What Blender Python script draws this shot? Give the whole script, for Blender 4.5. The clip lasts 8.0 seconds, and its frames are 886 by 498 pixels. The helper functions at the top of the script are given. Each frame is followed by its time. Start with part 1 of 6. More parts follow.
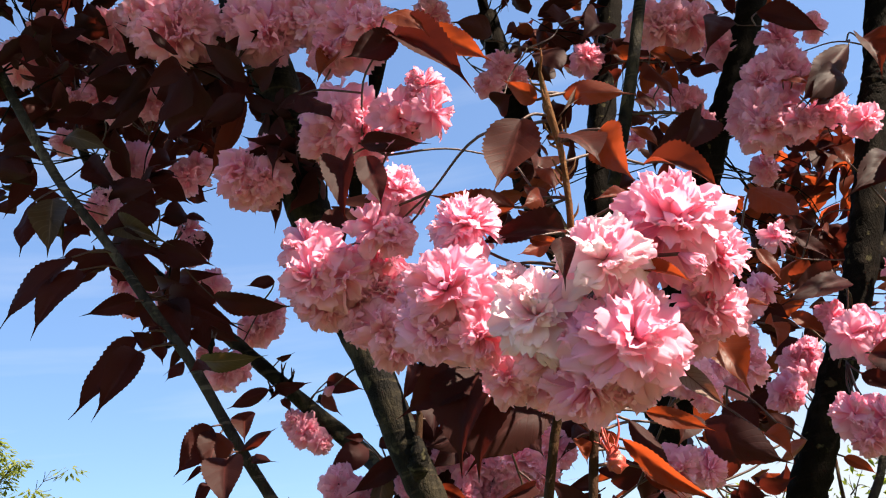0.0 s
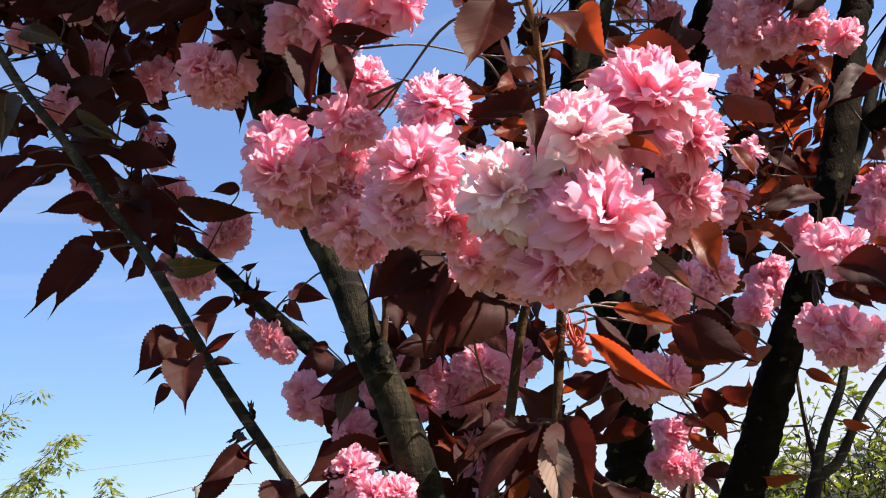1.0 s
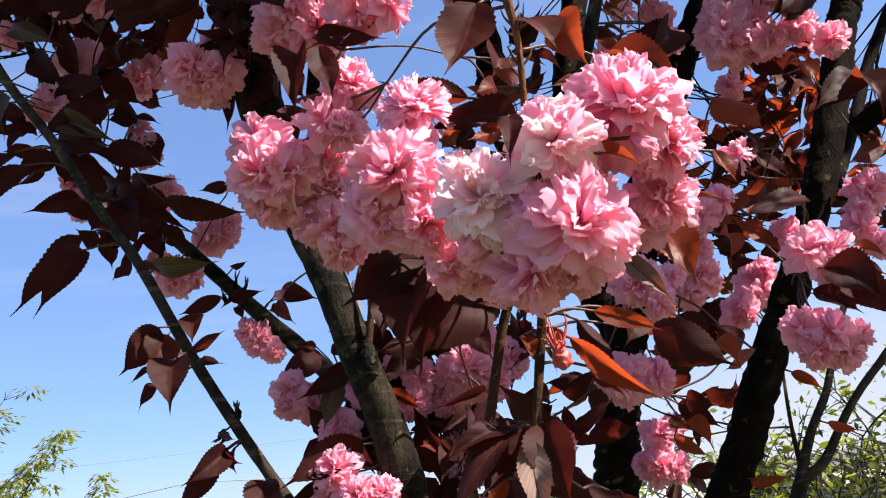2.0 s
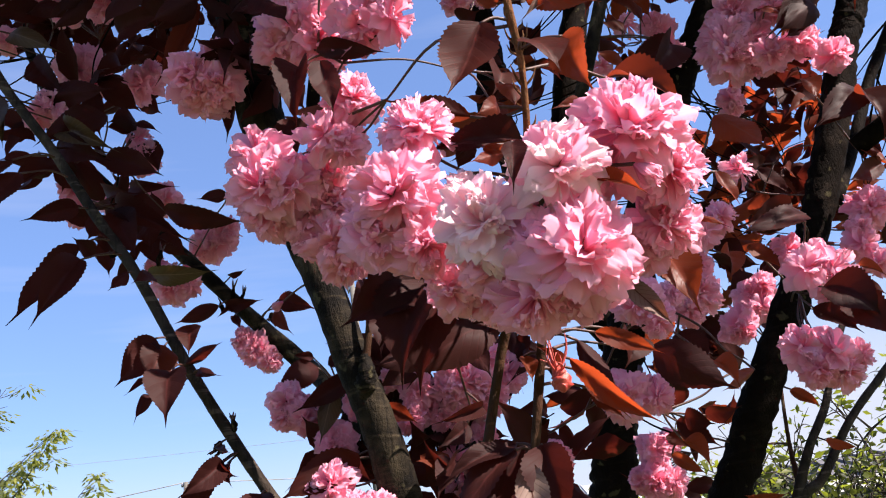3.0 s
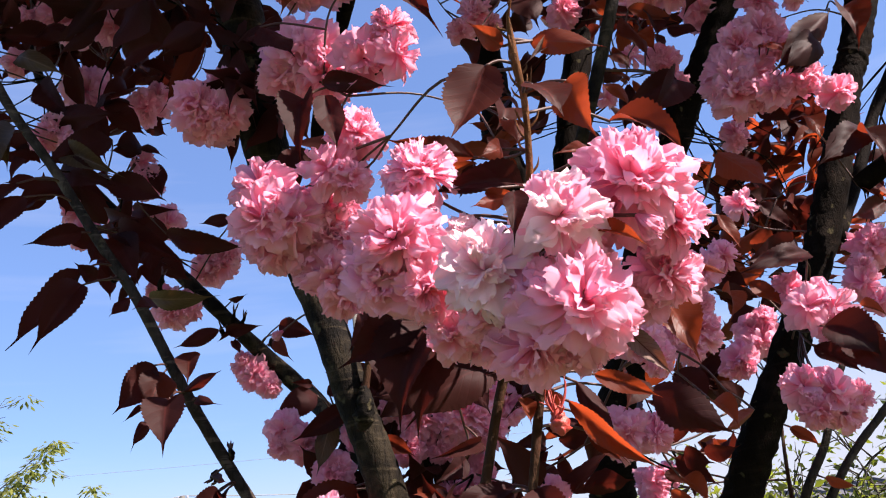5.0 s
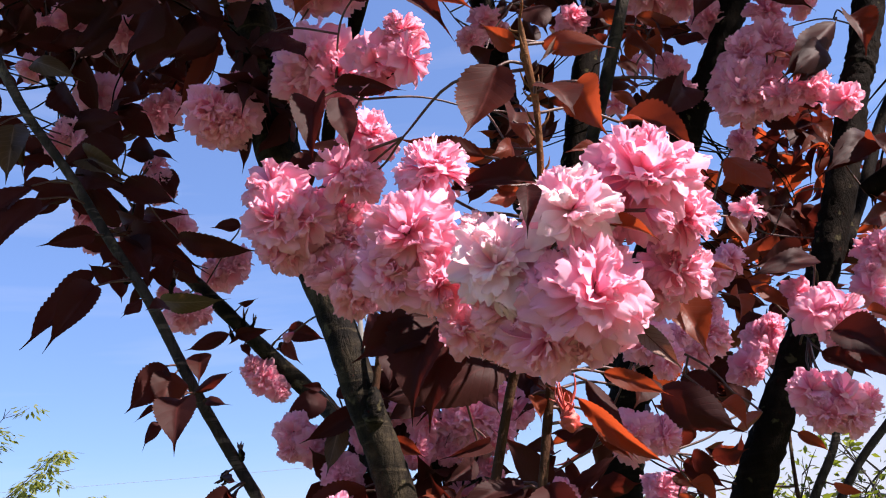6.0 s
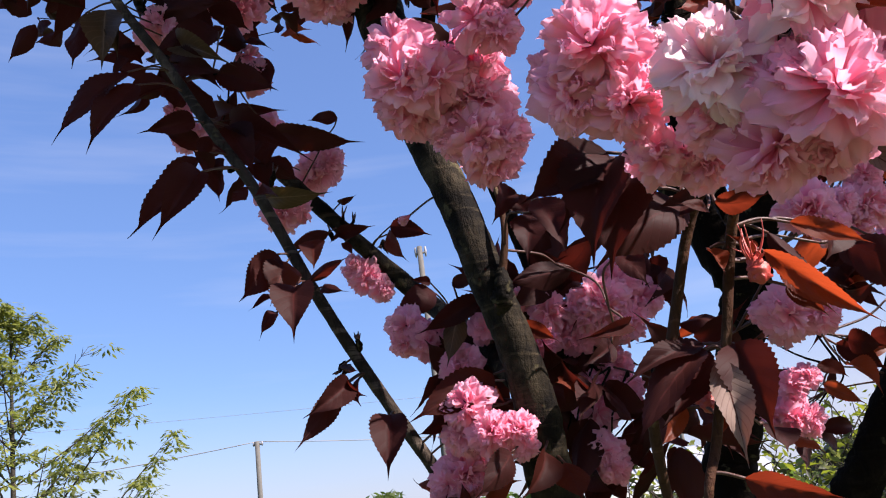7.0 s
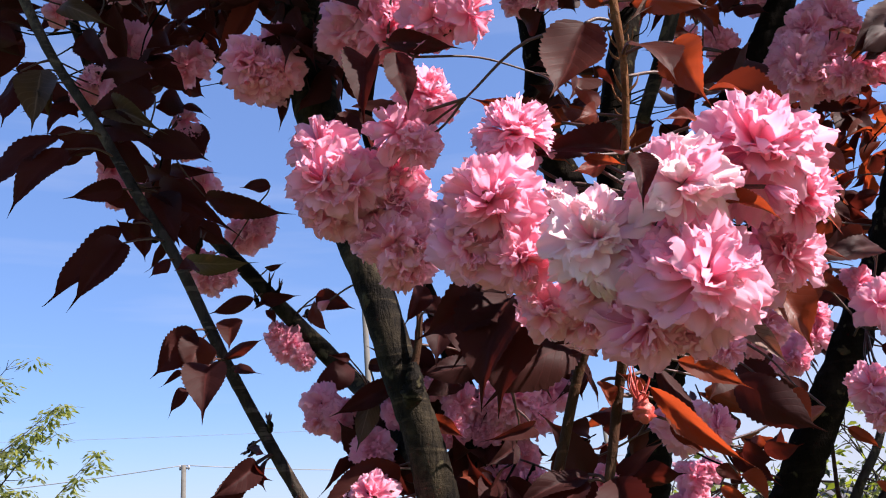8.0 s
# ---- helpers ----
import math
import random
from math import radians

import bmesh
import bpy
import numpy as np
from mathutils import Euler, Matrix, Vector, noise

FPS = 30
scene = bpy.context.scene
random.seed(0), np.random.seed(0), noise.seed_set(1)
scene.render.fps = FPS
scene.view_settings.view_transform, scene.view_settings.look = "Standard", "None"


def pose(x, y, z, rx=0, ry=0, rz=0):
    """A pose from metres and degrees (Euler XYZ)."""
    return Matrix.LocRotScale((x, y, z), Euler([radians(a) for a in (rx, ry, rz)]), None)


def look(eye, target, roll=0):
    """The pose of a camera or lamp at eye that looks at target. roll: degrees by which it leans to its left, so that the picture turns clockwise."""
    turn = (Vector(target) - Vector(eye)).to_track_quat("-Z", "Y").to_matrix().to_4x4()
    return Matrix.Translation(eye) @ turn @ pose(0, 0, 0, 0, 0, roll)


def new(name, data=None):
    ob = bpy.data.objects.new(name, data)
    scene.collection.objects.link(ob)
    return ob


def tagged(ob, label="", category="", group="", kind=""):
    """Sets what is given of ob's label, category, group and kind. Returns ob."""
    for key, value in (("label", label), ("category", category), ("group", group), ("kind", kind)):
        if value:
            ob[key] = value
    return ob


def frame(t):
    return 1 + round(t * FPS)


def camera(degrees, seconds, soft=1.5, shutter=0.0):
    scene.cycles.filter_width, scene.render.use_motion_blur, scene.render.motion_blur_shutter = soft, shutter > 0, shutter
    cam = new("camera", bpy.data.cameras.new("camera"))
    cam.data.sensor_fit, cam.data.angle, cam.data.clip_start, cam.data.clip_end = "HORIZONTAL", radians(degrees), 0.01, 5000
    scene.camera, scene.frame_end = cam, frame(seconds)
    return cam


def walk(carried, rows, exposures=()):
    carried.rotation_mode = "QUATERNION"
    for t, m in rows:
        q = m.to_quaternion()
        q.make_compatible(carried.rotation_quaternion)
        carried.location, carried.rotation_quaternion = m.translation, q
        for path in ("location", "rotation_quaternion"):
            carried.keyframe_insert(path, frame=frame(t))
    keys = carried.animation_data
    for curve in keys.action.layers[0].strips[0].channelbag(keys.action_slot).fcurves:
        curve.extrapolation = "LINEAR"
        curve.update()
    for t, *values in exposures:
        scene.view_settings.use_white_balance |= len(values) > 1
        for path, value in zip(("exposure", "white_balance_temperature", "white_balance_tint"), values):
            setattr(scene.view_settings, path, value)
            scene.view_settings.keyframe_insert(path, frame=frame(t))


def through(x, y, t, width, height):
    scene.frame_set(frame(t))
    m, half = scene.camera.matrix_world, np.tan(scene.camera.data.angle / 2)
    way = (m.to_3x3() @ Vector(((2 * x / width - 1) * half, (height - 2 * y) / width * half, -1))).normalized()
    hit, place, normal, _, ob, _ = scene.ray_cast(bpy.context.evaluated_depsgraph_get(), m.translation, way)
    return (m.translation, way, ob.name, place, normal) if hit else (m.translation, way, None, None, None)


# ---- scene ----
cam = camera(52.6, 8.0, soft=1.1)
PATH = [
    (0, (0.0371, -0.0047, 1.6235), (0.1403, 1.8221, 2.4310), -10.60),
    (0.2, (0.0427, 0.0046, 1.6125), (0.1533, 1.8503, 2.3749), -10.63),
    (0.5, (0.0405, 0.0193, 1.6061), (0.1658, 1.8886, 2.3063), -10.36),
    (1, (0.0360, 0.0236, 1.6023), (0.1803, 1.9054, 2.2640), -9.80),
    (1.2, (0.0359, 0.0209, 1.6042), (0.1845, 1.9037, 2.2623), -9.81),
    (2.5, (0.0519, 0.0211, 1.6037), (0.2042, 1.9048, 2.2582), -9.37),
    (3, (0.0464, 0.0212, 1.6159), (0.2047, 1.9028, 2.2751), -8.98),
    (3.5, (0.0491, 0.0169, 1.6198), (0.2231, 1.8953, 2.2841), -8.46),
    (4, (0.0442, 0.0138, 1.6214), (0.2132, 1.8895, 2.2947), -8.24),
    (4.5, (0.0463, 0.0161, 1.6211), (0.2083, 1.8893, 2.3030), -8.09),
    (4.7, (0.0474, 0.0172, 1.6237), (0.2084, 1.8895, 2.3084), -8.02),
    (5.8, (0.0515, 0.0084, 1.6399), (0.1996, 1.8662, 2.3655), -7.65),
    (6, (0.0436, 0.0121, 1.6186), (0.1910, 1.8708, 2.3420), -7.54),
    (6.2, (0.0287, 0.0231, 1.5991), (0.1589, 1.8917, 2.3001), -7.50),
    (6.5, (-0.0084, 0.0509, 1.5907), (0.0491, 1.9550, 2.1999), -7.52),
    (6.7, (-0.0207, 0.0622, 1.5927), (-0.0012, 1.9690, 2.1958), -7.75),
    (7, (-0.0240, 0.0898, 1.5938), (-0.0184, 1.9954, 2.2011), -7.46),
    (7.3, (-0.0032, 0.0992, 1.6047), (0.0308, 2.0048, 2.2109), -6.60),
    (7.5, (0.0119, 0.0909, 1.6141), (0.0966, 1.9940, 2.2232), -5.76),
    (7.8, (0.0144, 0.0746, 1.6320), (0.1344, 1.9711, 2.2555), -5.25),
    (8, (0.0066, 0.0565, 1.6385), (0.1392, 1.9384, 2.3026), -4.87),
]
walk(cam, [(t, look(eye, target, roll)) for t, eye, target, roll in PATH],
     [(0, 1.96, 7500, 10), (0.5, 1.88, 7400, 12), (1.0, 1.80, 7200, 14), (2.5, 1.74, 6900, 19), (4.0, 1.73, 6850, 23), (6.0, 1.70, 6750, 23), (6.5, 1.66, 6650, 23), (7.0, 1.52, 6550, 23), (7.5, 1.55, 6550, 22), (8.0, 1.60, 6600, 21)])

# ---- world, sun and exposure ----
SUN_AZIMUTH, SUN_HEIGHT = 115.0, 43.0      # degrees clockwise from +y, degrees above the horizon
world = bpy.data.worlds.new("sky")
scene.world = world
world.use_nodes = True
wt = world.node_tree
sky = wt.nodes.new("ShaderNodeTexSky")
sky.sky_type, sky.sun_disc = "NISHITA", False
sky.sun_elevation, sky.sun_rotation = radians(SUN_HEIGHT), radians(SUN_AZIMUTH)
sky.air_density, sky.dust_density, sky.ozone_density = 1.0, 0.9, 4.0
tint = wt.nodes.new("ShaderNodeHueSaturation")
tint.inputs["Saturation"].default_value = 1.16
wt.links.new(sky.outputs[0], tint.inputs["Color"])
veil = wt.nodes.new("ShaderNodeMix")
veil.data_type = "RGBA"
veil.inputs[0].default_value, veil.inputs[7].default_value = 0.38, (1.08, 1.75, 3.65, 1.0)
wt.links.new(tint.outputs[0], veil.inputs[6])
# thin high cirrus
cirrus = wt.nodes.new("ShaderNodeTexNoise")
stretch = wt.nodes.new("ShaderNodeMapping")
stretch.inputs["Scale"].default_value, stretch.inputs["Rotation"].default_value = (1.2, 1.2, 13.0), (0.1, 0.12, 0.0)
where = wt.nodes.new("ShaderNodeTexCoord")
wt.links.new(where.outputs["Generated"], stretch.inputs["Vector"])
wt.links.new(stretch.outputs[0], cirrus.inputs["Vector"])
cirrus.inputs["Scale"].default_value, cirrus.inputs["Detail"].default_value = 2.2, 5.0
wisp = wt.nodes.new("ShaderNodeMapRange")
wisp.inputs["From Min"].default_value, wisp.inputs["From Max"].default_value, wisp.inputs["To Max"].default_value = 0.52, 0.80, 0.17
wt.links.new(cirrus.outputs["Fac"], wisp.inputs["Value"])
haze = wt.nodes.new("ShaderNodeMix")
haze.data_type = "RGBA"
haze.inputs[7].default_value = (3.9, 4.2, 4.7, 1.0)
wt.links.new(wisp.outputs[0], haze.inputs[0])
wt.links.new(veil.outputs[2], haze.inputs[6])
# pale haze low over the horizon
level = wt.nodes.new("ShaderNodeSeparateXYZ")
wt.links.new(where.outputs["Generated"], level.inputs[0])
low = wt.nodes.new("ShaderNodeMapRange")
low.interpolation_type = "SMOOTHSTEP"
low.inputs["From Min"].default_value, low.inputs["From Max"].default_value = -0.03, 0.19
low.inputs["To Min"].default_value, low.inputs["To Max"].default_value = 0.72, 0.0
glare = wt.nodes.new("ShaderNodeMapRange")      # the haze stands higher towards the sun's side
glare.interpolation_type = "SMOOTHSTEP"
glare.inputs["From Min"].default_value, glare.inputs["From Max"].default_value = 0.08, 0.5
glare.inputs["To Min"].default_value, glare.inputs["To Max"].default_value = 0.0, 0.10
wt.links.new(level.outputs[0], glare.inputs["Value"])
sink = wt.nodes.new("ShaderNodeMath")
sink.operation = "SUBTRACT"
wt.links.new(level.outputs[2], sink.inputs[0])
wt.links.new(glare.outputs[0], sink.inputs[1])
wt.links.new(sink.outputs[0], low.inputs["Value"])
pale = wt.nodes.new("ShaderNodeMix")
pale.data_type = "RGBA"
pale.inputs[7].default_value = (3.05, 3.3, 3.75, 1.0)
wt.links.new(low.outputs[0], pale.inputs[0])
wt.links.new(haze.outputs[2], pale.inputs[6])
wt.links.new(pale.outputs[2], wt.nodes["Background"].inputs[0])
wt.nodes["Background"].inputs[1].default_value = 0.077
sun = new("sun", bpy.data.lights.new("sun", "SUN"))
sun.data.energy, sun.data.angle, sun.data.color = 4.25, radians(0.6), (1.0, 0.95, 0.87)
az, el = radians(SUN_AZIMUTH), radians(SUN_HEIGHT)
TO_SUN = Vector((math.sin(az) * math.cos(el), math.cos(az) * math.cos(el), math.sin(el)))
sun.matrix_world = look(TO_SUN * 30, (0, 0, 0))


# ---- materials ----
class Mat:
    """A node material with short ways to add nodes."""

    def __init__(self, name):
        self.m = bpy.data.materials.new(name)
        self.m.use_nodes = True
        self.t = self.m.node_tree
        self.t.nodes.clear()
        self.out = self.add("ShaderNodeOutputMaterial")

    def add(self, kind, **values):
        node = self.t.nodes.new(kind)
        for key, value in values.items():
            setattr(node, key, value)
        return node

    def put(self, socket, value):
        if isinstance(value, bpy.types.NodeSocket):
            self.t.links.new(value, socket)
        elif value is not None:
            if isinstance(value, tuple) and len(value) == 3 and socket.type == "RGBA":
                value = (*value, 1.0)
            socket.default_value = value

    def noise(self, scale, detail=4.0, rough=0.55, vector=None, distort=0.0):
        n = self.add("ShaderNodeTexNoise")
        n.inputs["Scale"].default_value, n.inputs["Detail"].default_value = scale, detail
        n.inputs["Roughness"].default_value, n.inputs["Distortion"].default_value = rough, distort
        self.put(n.inputs["Vector"], vector if vector is not None else self.coords())
        return n.outputs["Fac"]

    def coords(self, which="Object"):
        return self.add("ShaderNodeTexCoord").outputs[which]

    def stretch(self, vector, x, y, z):
        n = self.add("ShaderNodeMapping")
        n.inputs["Scale"].default_value = (x, y, z)
        self.put(n.inputs["Vector"], vector)
        return n.outputs[0]

    def ramp(self, fac, *stops):
        n = self.add("ShaderNodeValToRGB")
        while len(n.color_ramp.elements) < len(stops):
            n.color_ramp.elements.new(0.5)
        for e, (at, colour) in zip(n.color_ramp.elements, stops):
            e.position, e.color = at, (*colour, 1.0)
        self.put(n.inputs[0], fac)
        return n.outputs[0]

    def mix(self, fac, a, b, blend="MIX"):
        n = self.add("ShaderNodeMix", data_type="RGBA", blend_type=blend)
        self.put(n.inputs[0], fac)
        self.put(n.inputs[6], a)
        self.put(n.inputs[7], b)
        return n.outputs[2]

    def math(self, op, a, b=None, c=None):
        n = self.add("ShaderNodeMath", operation=op)
        for socket, value in zip(n.inputs, (a, b, c)):
            self.put(socket, value)
        return n.outputs[0]

    def rounded(self, share):
        """The surface's normal, drawn by a share towards the way out from the object's origin: soft, thick tissue."""
        out = self.add("ShaderNodeVectorTransform", vector_type="NORMAL", convert_from="OBJECT", convert_to="WORLD")
        self.put(out.inputs[0], self.coords())
        n = self.add("ShaderNodeMix", data_type="VECTOR")
        n.inputs[0].default_value = share
        unit = self.add("ShaderNodeVectorMath", operation="NORMALIZE")
        self.put(unit.inputs[0], out.outputs[0])
        self.put(n.inputs[4], self.add("ShaderNodeNewGeometry").outputs["Normal"])
        self.put(n.inputs[5], unit.outputs[0])
        done = self.add("ShaderNodeVectorMath", operation="NORMALIZE")
        self.put(done.inputs[0], n.outputs[1])
        return done.outputs[0]

    def bump(self, height, strength, distance, normal=None):
        n = self.add("ShaderNodeBump")
        self.put(n.inputs["Normal"], normal)
        n.inputs["Strength"].default_value, n.inputs["Distance"].default_value = strength, distance
        self.put(n.inputs["Height"], height)
        return n.outputs[0]

    def surface(self, colour, rough=0.6, normal=None, through=None, share=0.0, metal=0.0, gloss=0.5, back_normal=None):
        """Principled surface; through and share: the colour and weight of light that passes a thin blade."""
        p = self.add("ShaderNodeBsdfPrincipled")
        self.put(p.inputs["Base Color"], colour)
        self.put(p.inputs["Roughness"], rough)
        self.put(p.inputs["Metallic"], metal)
        self.put(p.inputs["Specular IOR Level"], gloss)
        self.put(p.inputs["Normal"], normal)
        shader = p.outputs[0]
        if through is not None:
            tr = self.add("ShaderNodeBsdfTranslucent")
            self.put(tr.inputs["Color"], through)
            self.put(tr.inputs["Normal"], back_normal)
            mx = self.add("ShaderNodeMixShader")
            mx.inputs[0].default_value = share
            self.t.links.new(shader, mx.inputs[1])
            self.t.links.new(tr.outputs[0], mx.inputs[2])
            shader = mx.outputs[0]
        self.t.links.new(shader, self.out.inputs[0])
        return self.m

    def uv(self):
        n = self.add("ShaderNodeSeparateXYZ")
        self.put(n.inputs[0], self.coords("UV"))
        return n.outputs[0], n.outputs[1]

    def random(self):
        return self.add("ShaderNodeObjectInfo").outputs["Random"]

    def island(self):
        return self.add("ShaderNodeNewGeometry").outputs["Random Per Island"]


def petal_material(name, pale, deep):
    m = Mat(name)
    u, v = m.uv()
    streak = m.noise(1.0, 3, 0.6, m.stretch(m.coords("UV"), 34, 2.2, 1))
    along = m.math("ADD", v, m.math("MULTIPLY", m.math("SUBTRACT", streak, 0.5), 0.35))
    shade = m.math("ADD", along, m.math("MULTIPLY", m.math("SUBTRACT", m.island(), 0.5), 0.45))
    c = m.ramp(shade, (0.0, deep), (0.35, tuple(0.5 * (a + b) for a, b in zip(pale, deep))), (0.8, pale))
    c = m.mix(m.math("MULTIPLY", m.random(), 0.3), c, deep)
    blotch = m.noise(3.0, 3, 0.6, m.coords("UV"))
    c = m.mix(m.math("MULTIPLY", blotch, 0.25), c, pale)
    wrinkle = m.noise(5.5, 4, 0.6, m.coords("UV"), 0.8)
    relief = m.bump(m.math("ADD", wrinkle, m.math("MULTIPLY", streak, 0.4)), 0.25, 0.0014, m.rounded(0.38))
    through = m.mix(0.3, c, (0.99, 0.38, 0.545))
    return m.surface(c, 0.6, relief, through, 0.52, gloss=0.1)


def leaf_material(name, face, back, glow, share=0.4, rough=0.52, vein=(0.16, 0.03, 0.025), gloss=0.08):
    m = Mat(name)
    u, v = m.uv()
    side = m.math("ABSOLUTE", m.math("SUBTRACT", u, 0.5))
    rib = m.math("LESS_THAN", side, 0.022)
    phase = m.math("MULTIPLY", m.math("SUBTRACT", v, m.math("MULTIPLY", side, 0.5)), 33.0)
    veins = m.math("POWER", m.math("ABSOLUTE", m.math("COSINE", phase)), 30.0)
    lines = m.math("MAXIMUM", rib, m.math("MULTIPLY", veins, 0.4))
    patch = m.noise(5.0, 4, 0.6, m.coords("UV"))
    fine = m.noise(60.0, 3, 0.6, m.coords("UV"))
    pick = m.math("ADD", m.math("MULTIPLY", m.random(), 0.65), m.math("MULTIPLY", patch, 0.35))
    c = m.ramp(pick, (0.15, face), (0.85, back))
    c = m.mix(m.math("MULTIPLY", fine, 0.3), c, tuple(0.5 * a for a in face))
    c = m.mix(lines, c, vein)
    g = m.mix(m.math("MULTIPLY", lines, 0.75), glow, tuple(0.35 * a for a in glow))
    g = m.mix(m.math("MULTIPLY", patch, 0.5), g, tuple(0.55 * a for a in glow))
    height = m.math("SUBTRACT", m.math("MULTIPLY", fine, 0.25), lines)
    return m.surface(c, m.math("ADD", rough, m.math("MULTIPLY", fine, 0.15)), m.bump(height, 0.3, 0.0006), g, share, gloss=gloss)


def bark_material(name, dark, light, rings=0.5, gloss=0.07):
    m = Mat(name)
    p = m.coords()
    band = m.noise(1.0, 5, 0.6, m.stretch(p, 14, 14, 130))
    patch = m.noise(26.0, 5, 0.62, p)
    grain = m.noise(320.0, 4, 0.65, p)
    crack = m.noise(1.0, 4, 0.7, m.stretch(p, 190, 190, 34), 0.6)
    c = m.ramp(patch, (0.4, dark), (0.56, tuple(0.35 * a for a in light)), (0.75, light))
    c = m.mix(m.math("MULTIPLY", m.ramp(band, (0.56, (0, 0, 0)), (0.64, (1, 1, 1))), rings), c, tuple(1.5 * a for a in light))
    c = m.mix(m.math("MULTIPLY", m.ramp(crack, (0.36, (1, 1, 1)), (0.47, (0, 0, 0))), 0.6), c, tuple(0.35 * a for a in dark))
    lichen = m.noise(58.0, 3, 0.5, p)
    c = m.mix(m.math("MULTIPLY", m.ramp(lichen, (0.64, (0, 0, 0)), (0.7, (1, 1, 1))), 0.3), c, (0.17, 0.145, 0.075))
    h = m.math("ADD", m.math("MULTIPLY", crack, 0.7), m.math("ADD", m.math("MULTIPLY", grain, 0.35), m.math("MULTIPLY", band, rings)))
    return m.surface(c, 0.72, m.bump(h, 0.9, 0.0032), gloss=gloss)


def plain_material(name, a, b, scale, rough=0.7, bump=0.2, metal=0.0):
    m = Mat(name)
    n = m.noise(scale, 5, 0.6)
    f = m.noise(scale * 9, 3, 0.6)
    c = m.ramp(m.math("ADD", m.math("MULTIPLY", n, 0.7), m.math("MULTIPLY", f, 0.3)), (0.3, a), (0.7, b))
    return m.surface(c, rough, m.bump(f, bump, 0.01), metal=metal)


def green_material(name, a, b, glow):
    m = Mat(name)
    pick = m.island()
    c = m.ramp(pick, (0.0, a), (1.0, b))
    return m.surface(c, 0.5, None, glow, 0.4, gloss=0.3)


PETAL = petal_material("petal_pink", (0.97, 0.53, 0.65), (0.94, 0.23, 0.39))
PETAL_PALE = petal_material("petal_pale", (0.985, 0.83, 0.84), (0.95, 0.50, 0.60))
PETAL_BUD = petal_material("petal_bud", (0.88, 0.48, 0.60), (0.75, 0.16, 0.30))
LEAF = leaf_material("leaf_bronze", (0.019, 0.0062, 0.0058), (0.034, 0.0095, 0.0082), (0.28, 0.034, 0.02), 0.16, 0.5, vein=(0.045, 0.011, 0.010), gloss=0.08)
LEAF_YOUNG = leaf_material("leaf_copper", (0.075, 0.013, 0.007), (0.13, 0.026, 0.010), (0.62, 0.085, 0.022), 0.37, 0.38, vein=(0.20, 0.05, 0.03), gloss=0.2)
LEAF_RED = leaf_material("leaf_dark_red", (0.020, 0.0052, 0.0042), (0.036, 0.0085, 0.006), (0.46, 0.060, 0.022), 0.26, 0.48, vein=(0.07, 0.016, 0.012), gloss=0.1)
LEAF_UNDER = leaf_material("leaf_grey_underside", (0.15, 0.10, 0.085), (0.26, 0.185, 0.15), (0.40, 0.10, 0.05), 0.2, 0.5, (0.06, 0.024, 0.02))
LEAF_OLIVE = leaf_material("leaf_olive_bronze", (0.035, 0.019, 0.010), (0.07, 0.04, 0.018), (0.22, 0.10, 0.03), 0.2, 0.45, (0.15, 0.09, 0.05), gloss=0.25)
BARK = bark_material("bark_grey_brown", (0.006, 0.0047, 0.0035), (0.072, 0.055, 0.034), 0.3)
# greyer young bark, paled further to carry the sun streaks in its colour
BARK_SLIM_LIT = bark_material("bark_slender_grey_lit", (0.022, 0.017, 0.0135), (0.125, 0.097, 0.074), 0.35)
# same tree's bark, near black: the crown's shade is put into its colour
BARK_DARK_SHADED = bark_material("bark_dark_shaded", (0.0065, 0.0046, 0.0034), (0.021, 0.0145, 0.0105), 0.2, 0.02)
BARK_YOUNG = bark_material("bark_young", (0.05, 0.022, 0.013), (0.12, 0.06, 0.032), 0.25)
BARK_COPPER = bark_material("bark_copper", (0.16, 0.055, 0.02), (0.34, 0.15, 0.06), 0.3)
STALK = plain_material("stalk_red_green", (0.04, 0.012, 0.010), (0.085, 0.03, 0.016), 120, 0.5)
STAMEN = plain_material("stamen_crimson", (0.22, 0.03, 0.04), (0.36, 0.10, 0.07), 300, 0.5)
BUD_RED = plain_material("bud_scale_red", (0.36, 0.03, 0.03), (0.52, 0.09, 0.06), 200, 0.45)


# ---- building blocks ----
def mesh_of(name, verts, faces, material, uvs=None, smooth=True):
    me = bpy.data.meshes.new(name)
    me.from_pydata([tuple(v) for v in verts], [], faces)
    me.materials.append(material)
    if uvs is not None:
        layer = me.uv_layers.new(name="uv")
        order = np.zeros(len(me.loops), dtype=np.int32)
        me.loops.foreach_get("vertex_index", order)
        layer.data.foreach_set("uv", np.asarray(uvs, dtype=np.float32)[order].ravel())
    if smooth:
        me.polygons.foreach_set("use_smooth", [True] * len(me.polygons))
    me.update()
    return me


def part(name, data, parent, basis=None, label=""):
    """Hangs a mesh under a thing or part; basis is its pose in the world."""
    ob = new(name, data)
    ob.parent = parent
    ob.matrix_parent_inverse = WORLD_OF[parent].inverted()
    ob.matrix_basis = basis if basis is not None else Matrix()
    WORLD_OF[ob] = ob.matrix_basis.copy()
    if label:
        tagged(ob, label=label)
    return ob


WORLD_OF = {}


def thing(name, place, label, category, group="", kind="", data=None):
    ob = new(name, data)
    ob.matrix_basis = pose(*place)
    WORLD_OF[ob] = ob.matrix_basis.copy()
    return tagged(ob, label, category, group, kind)


def grid_faces(rows, cols, first=0):
    return [(first + r * cols + c, first + r * cols + c + 1, first + (r + 1) * cols + c + 1, first + (r + 1) * cols + c)
            for r in range(rows - 1) for c in range(cols - 1)]


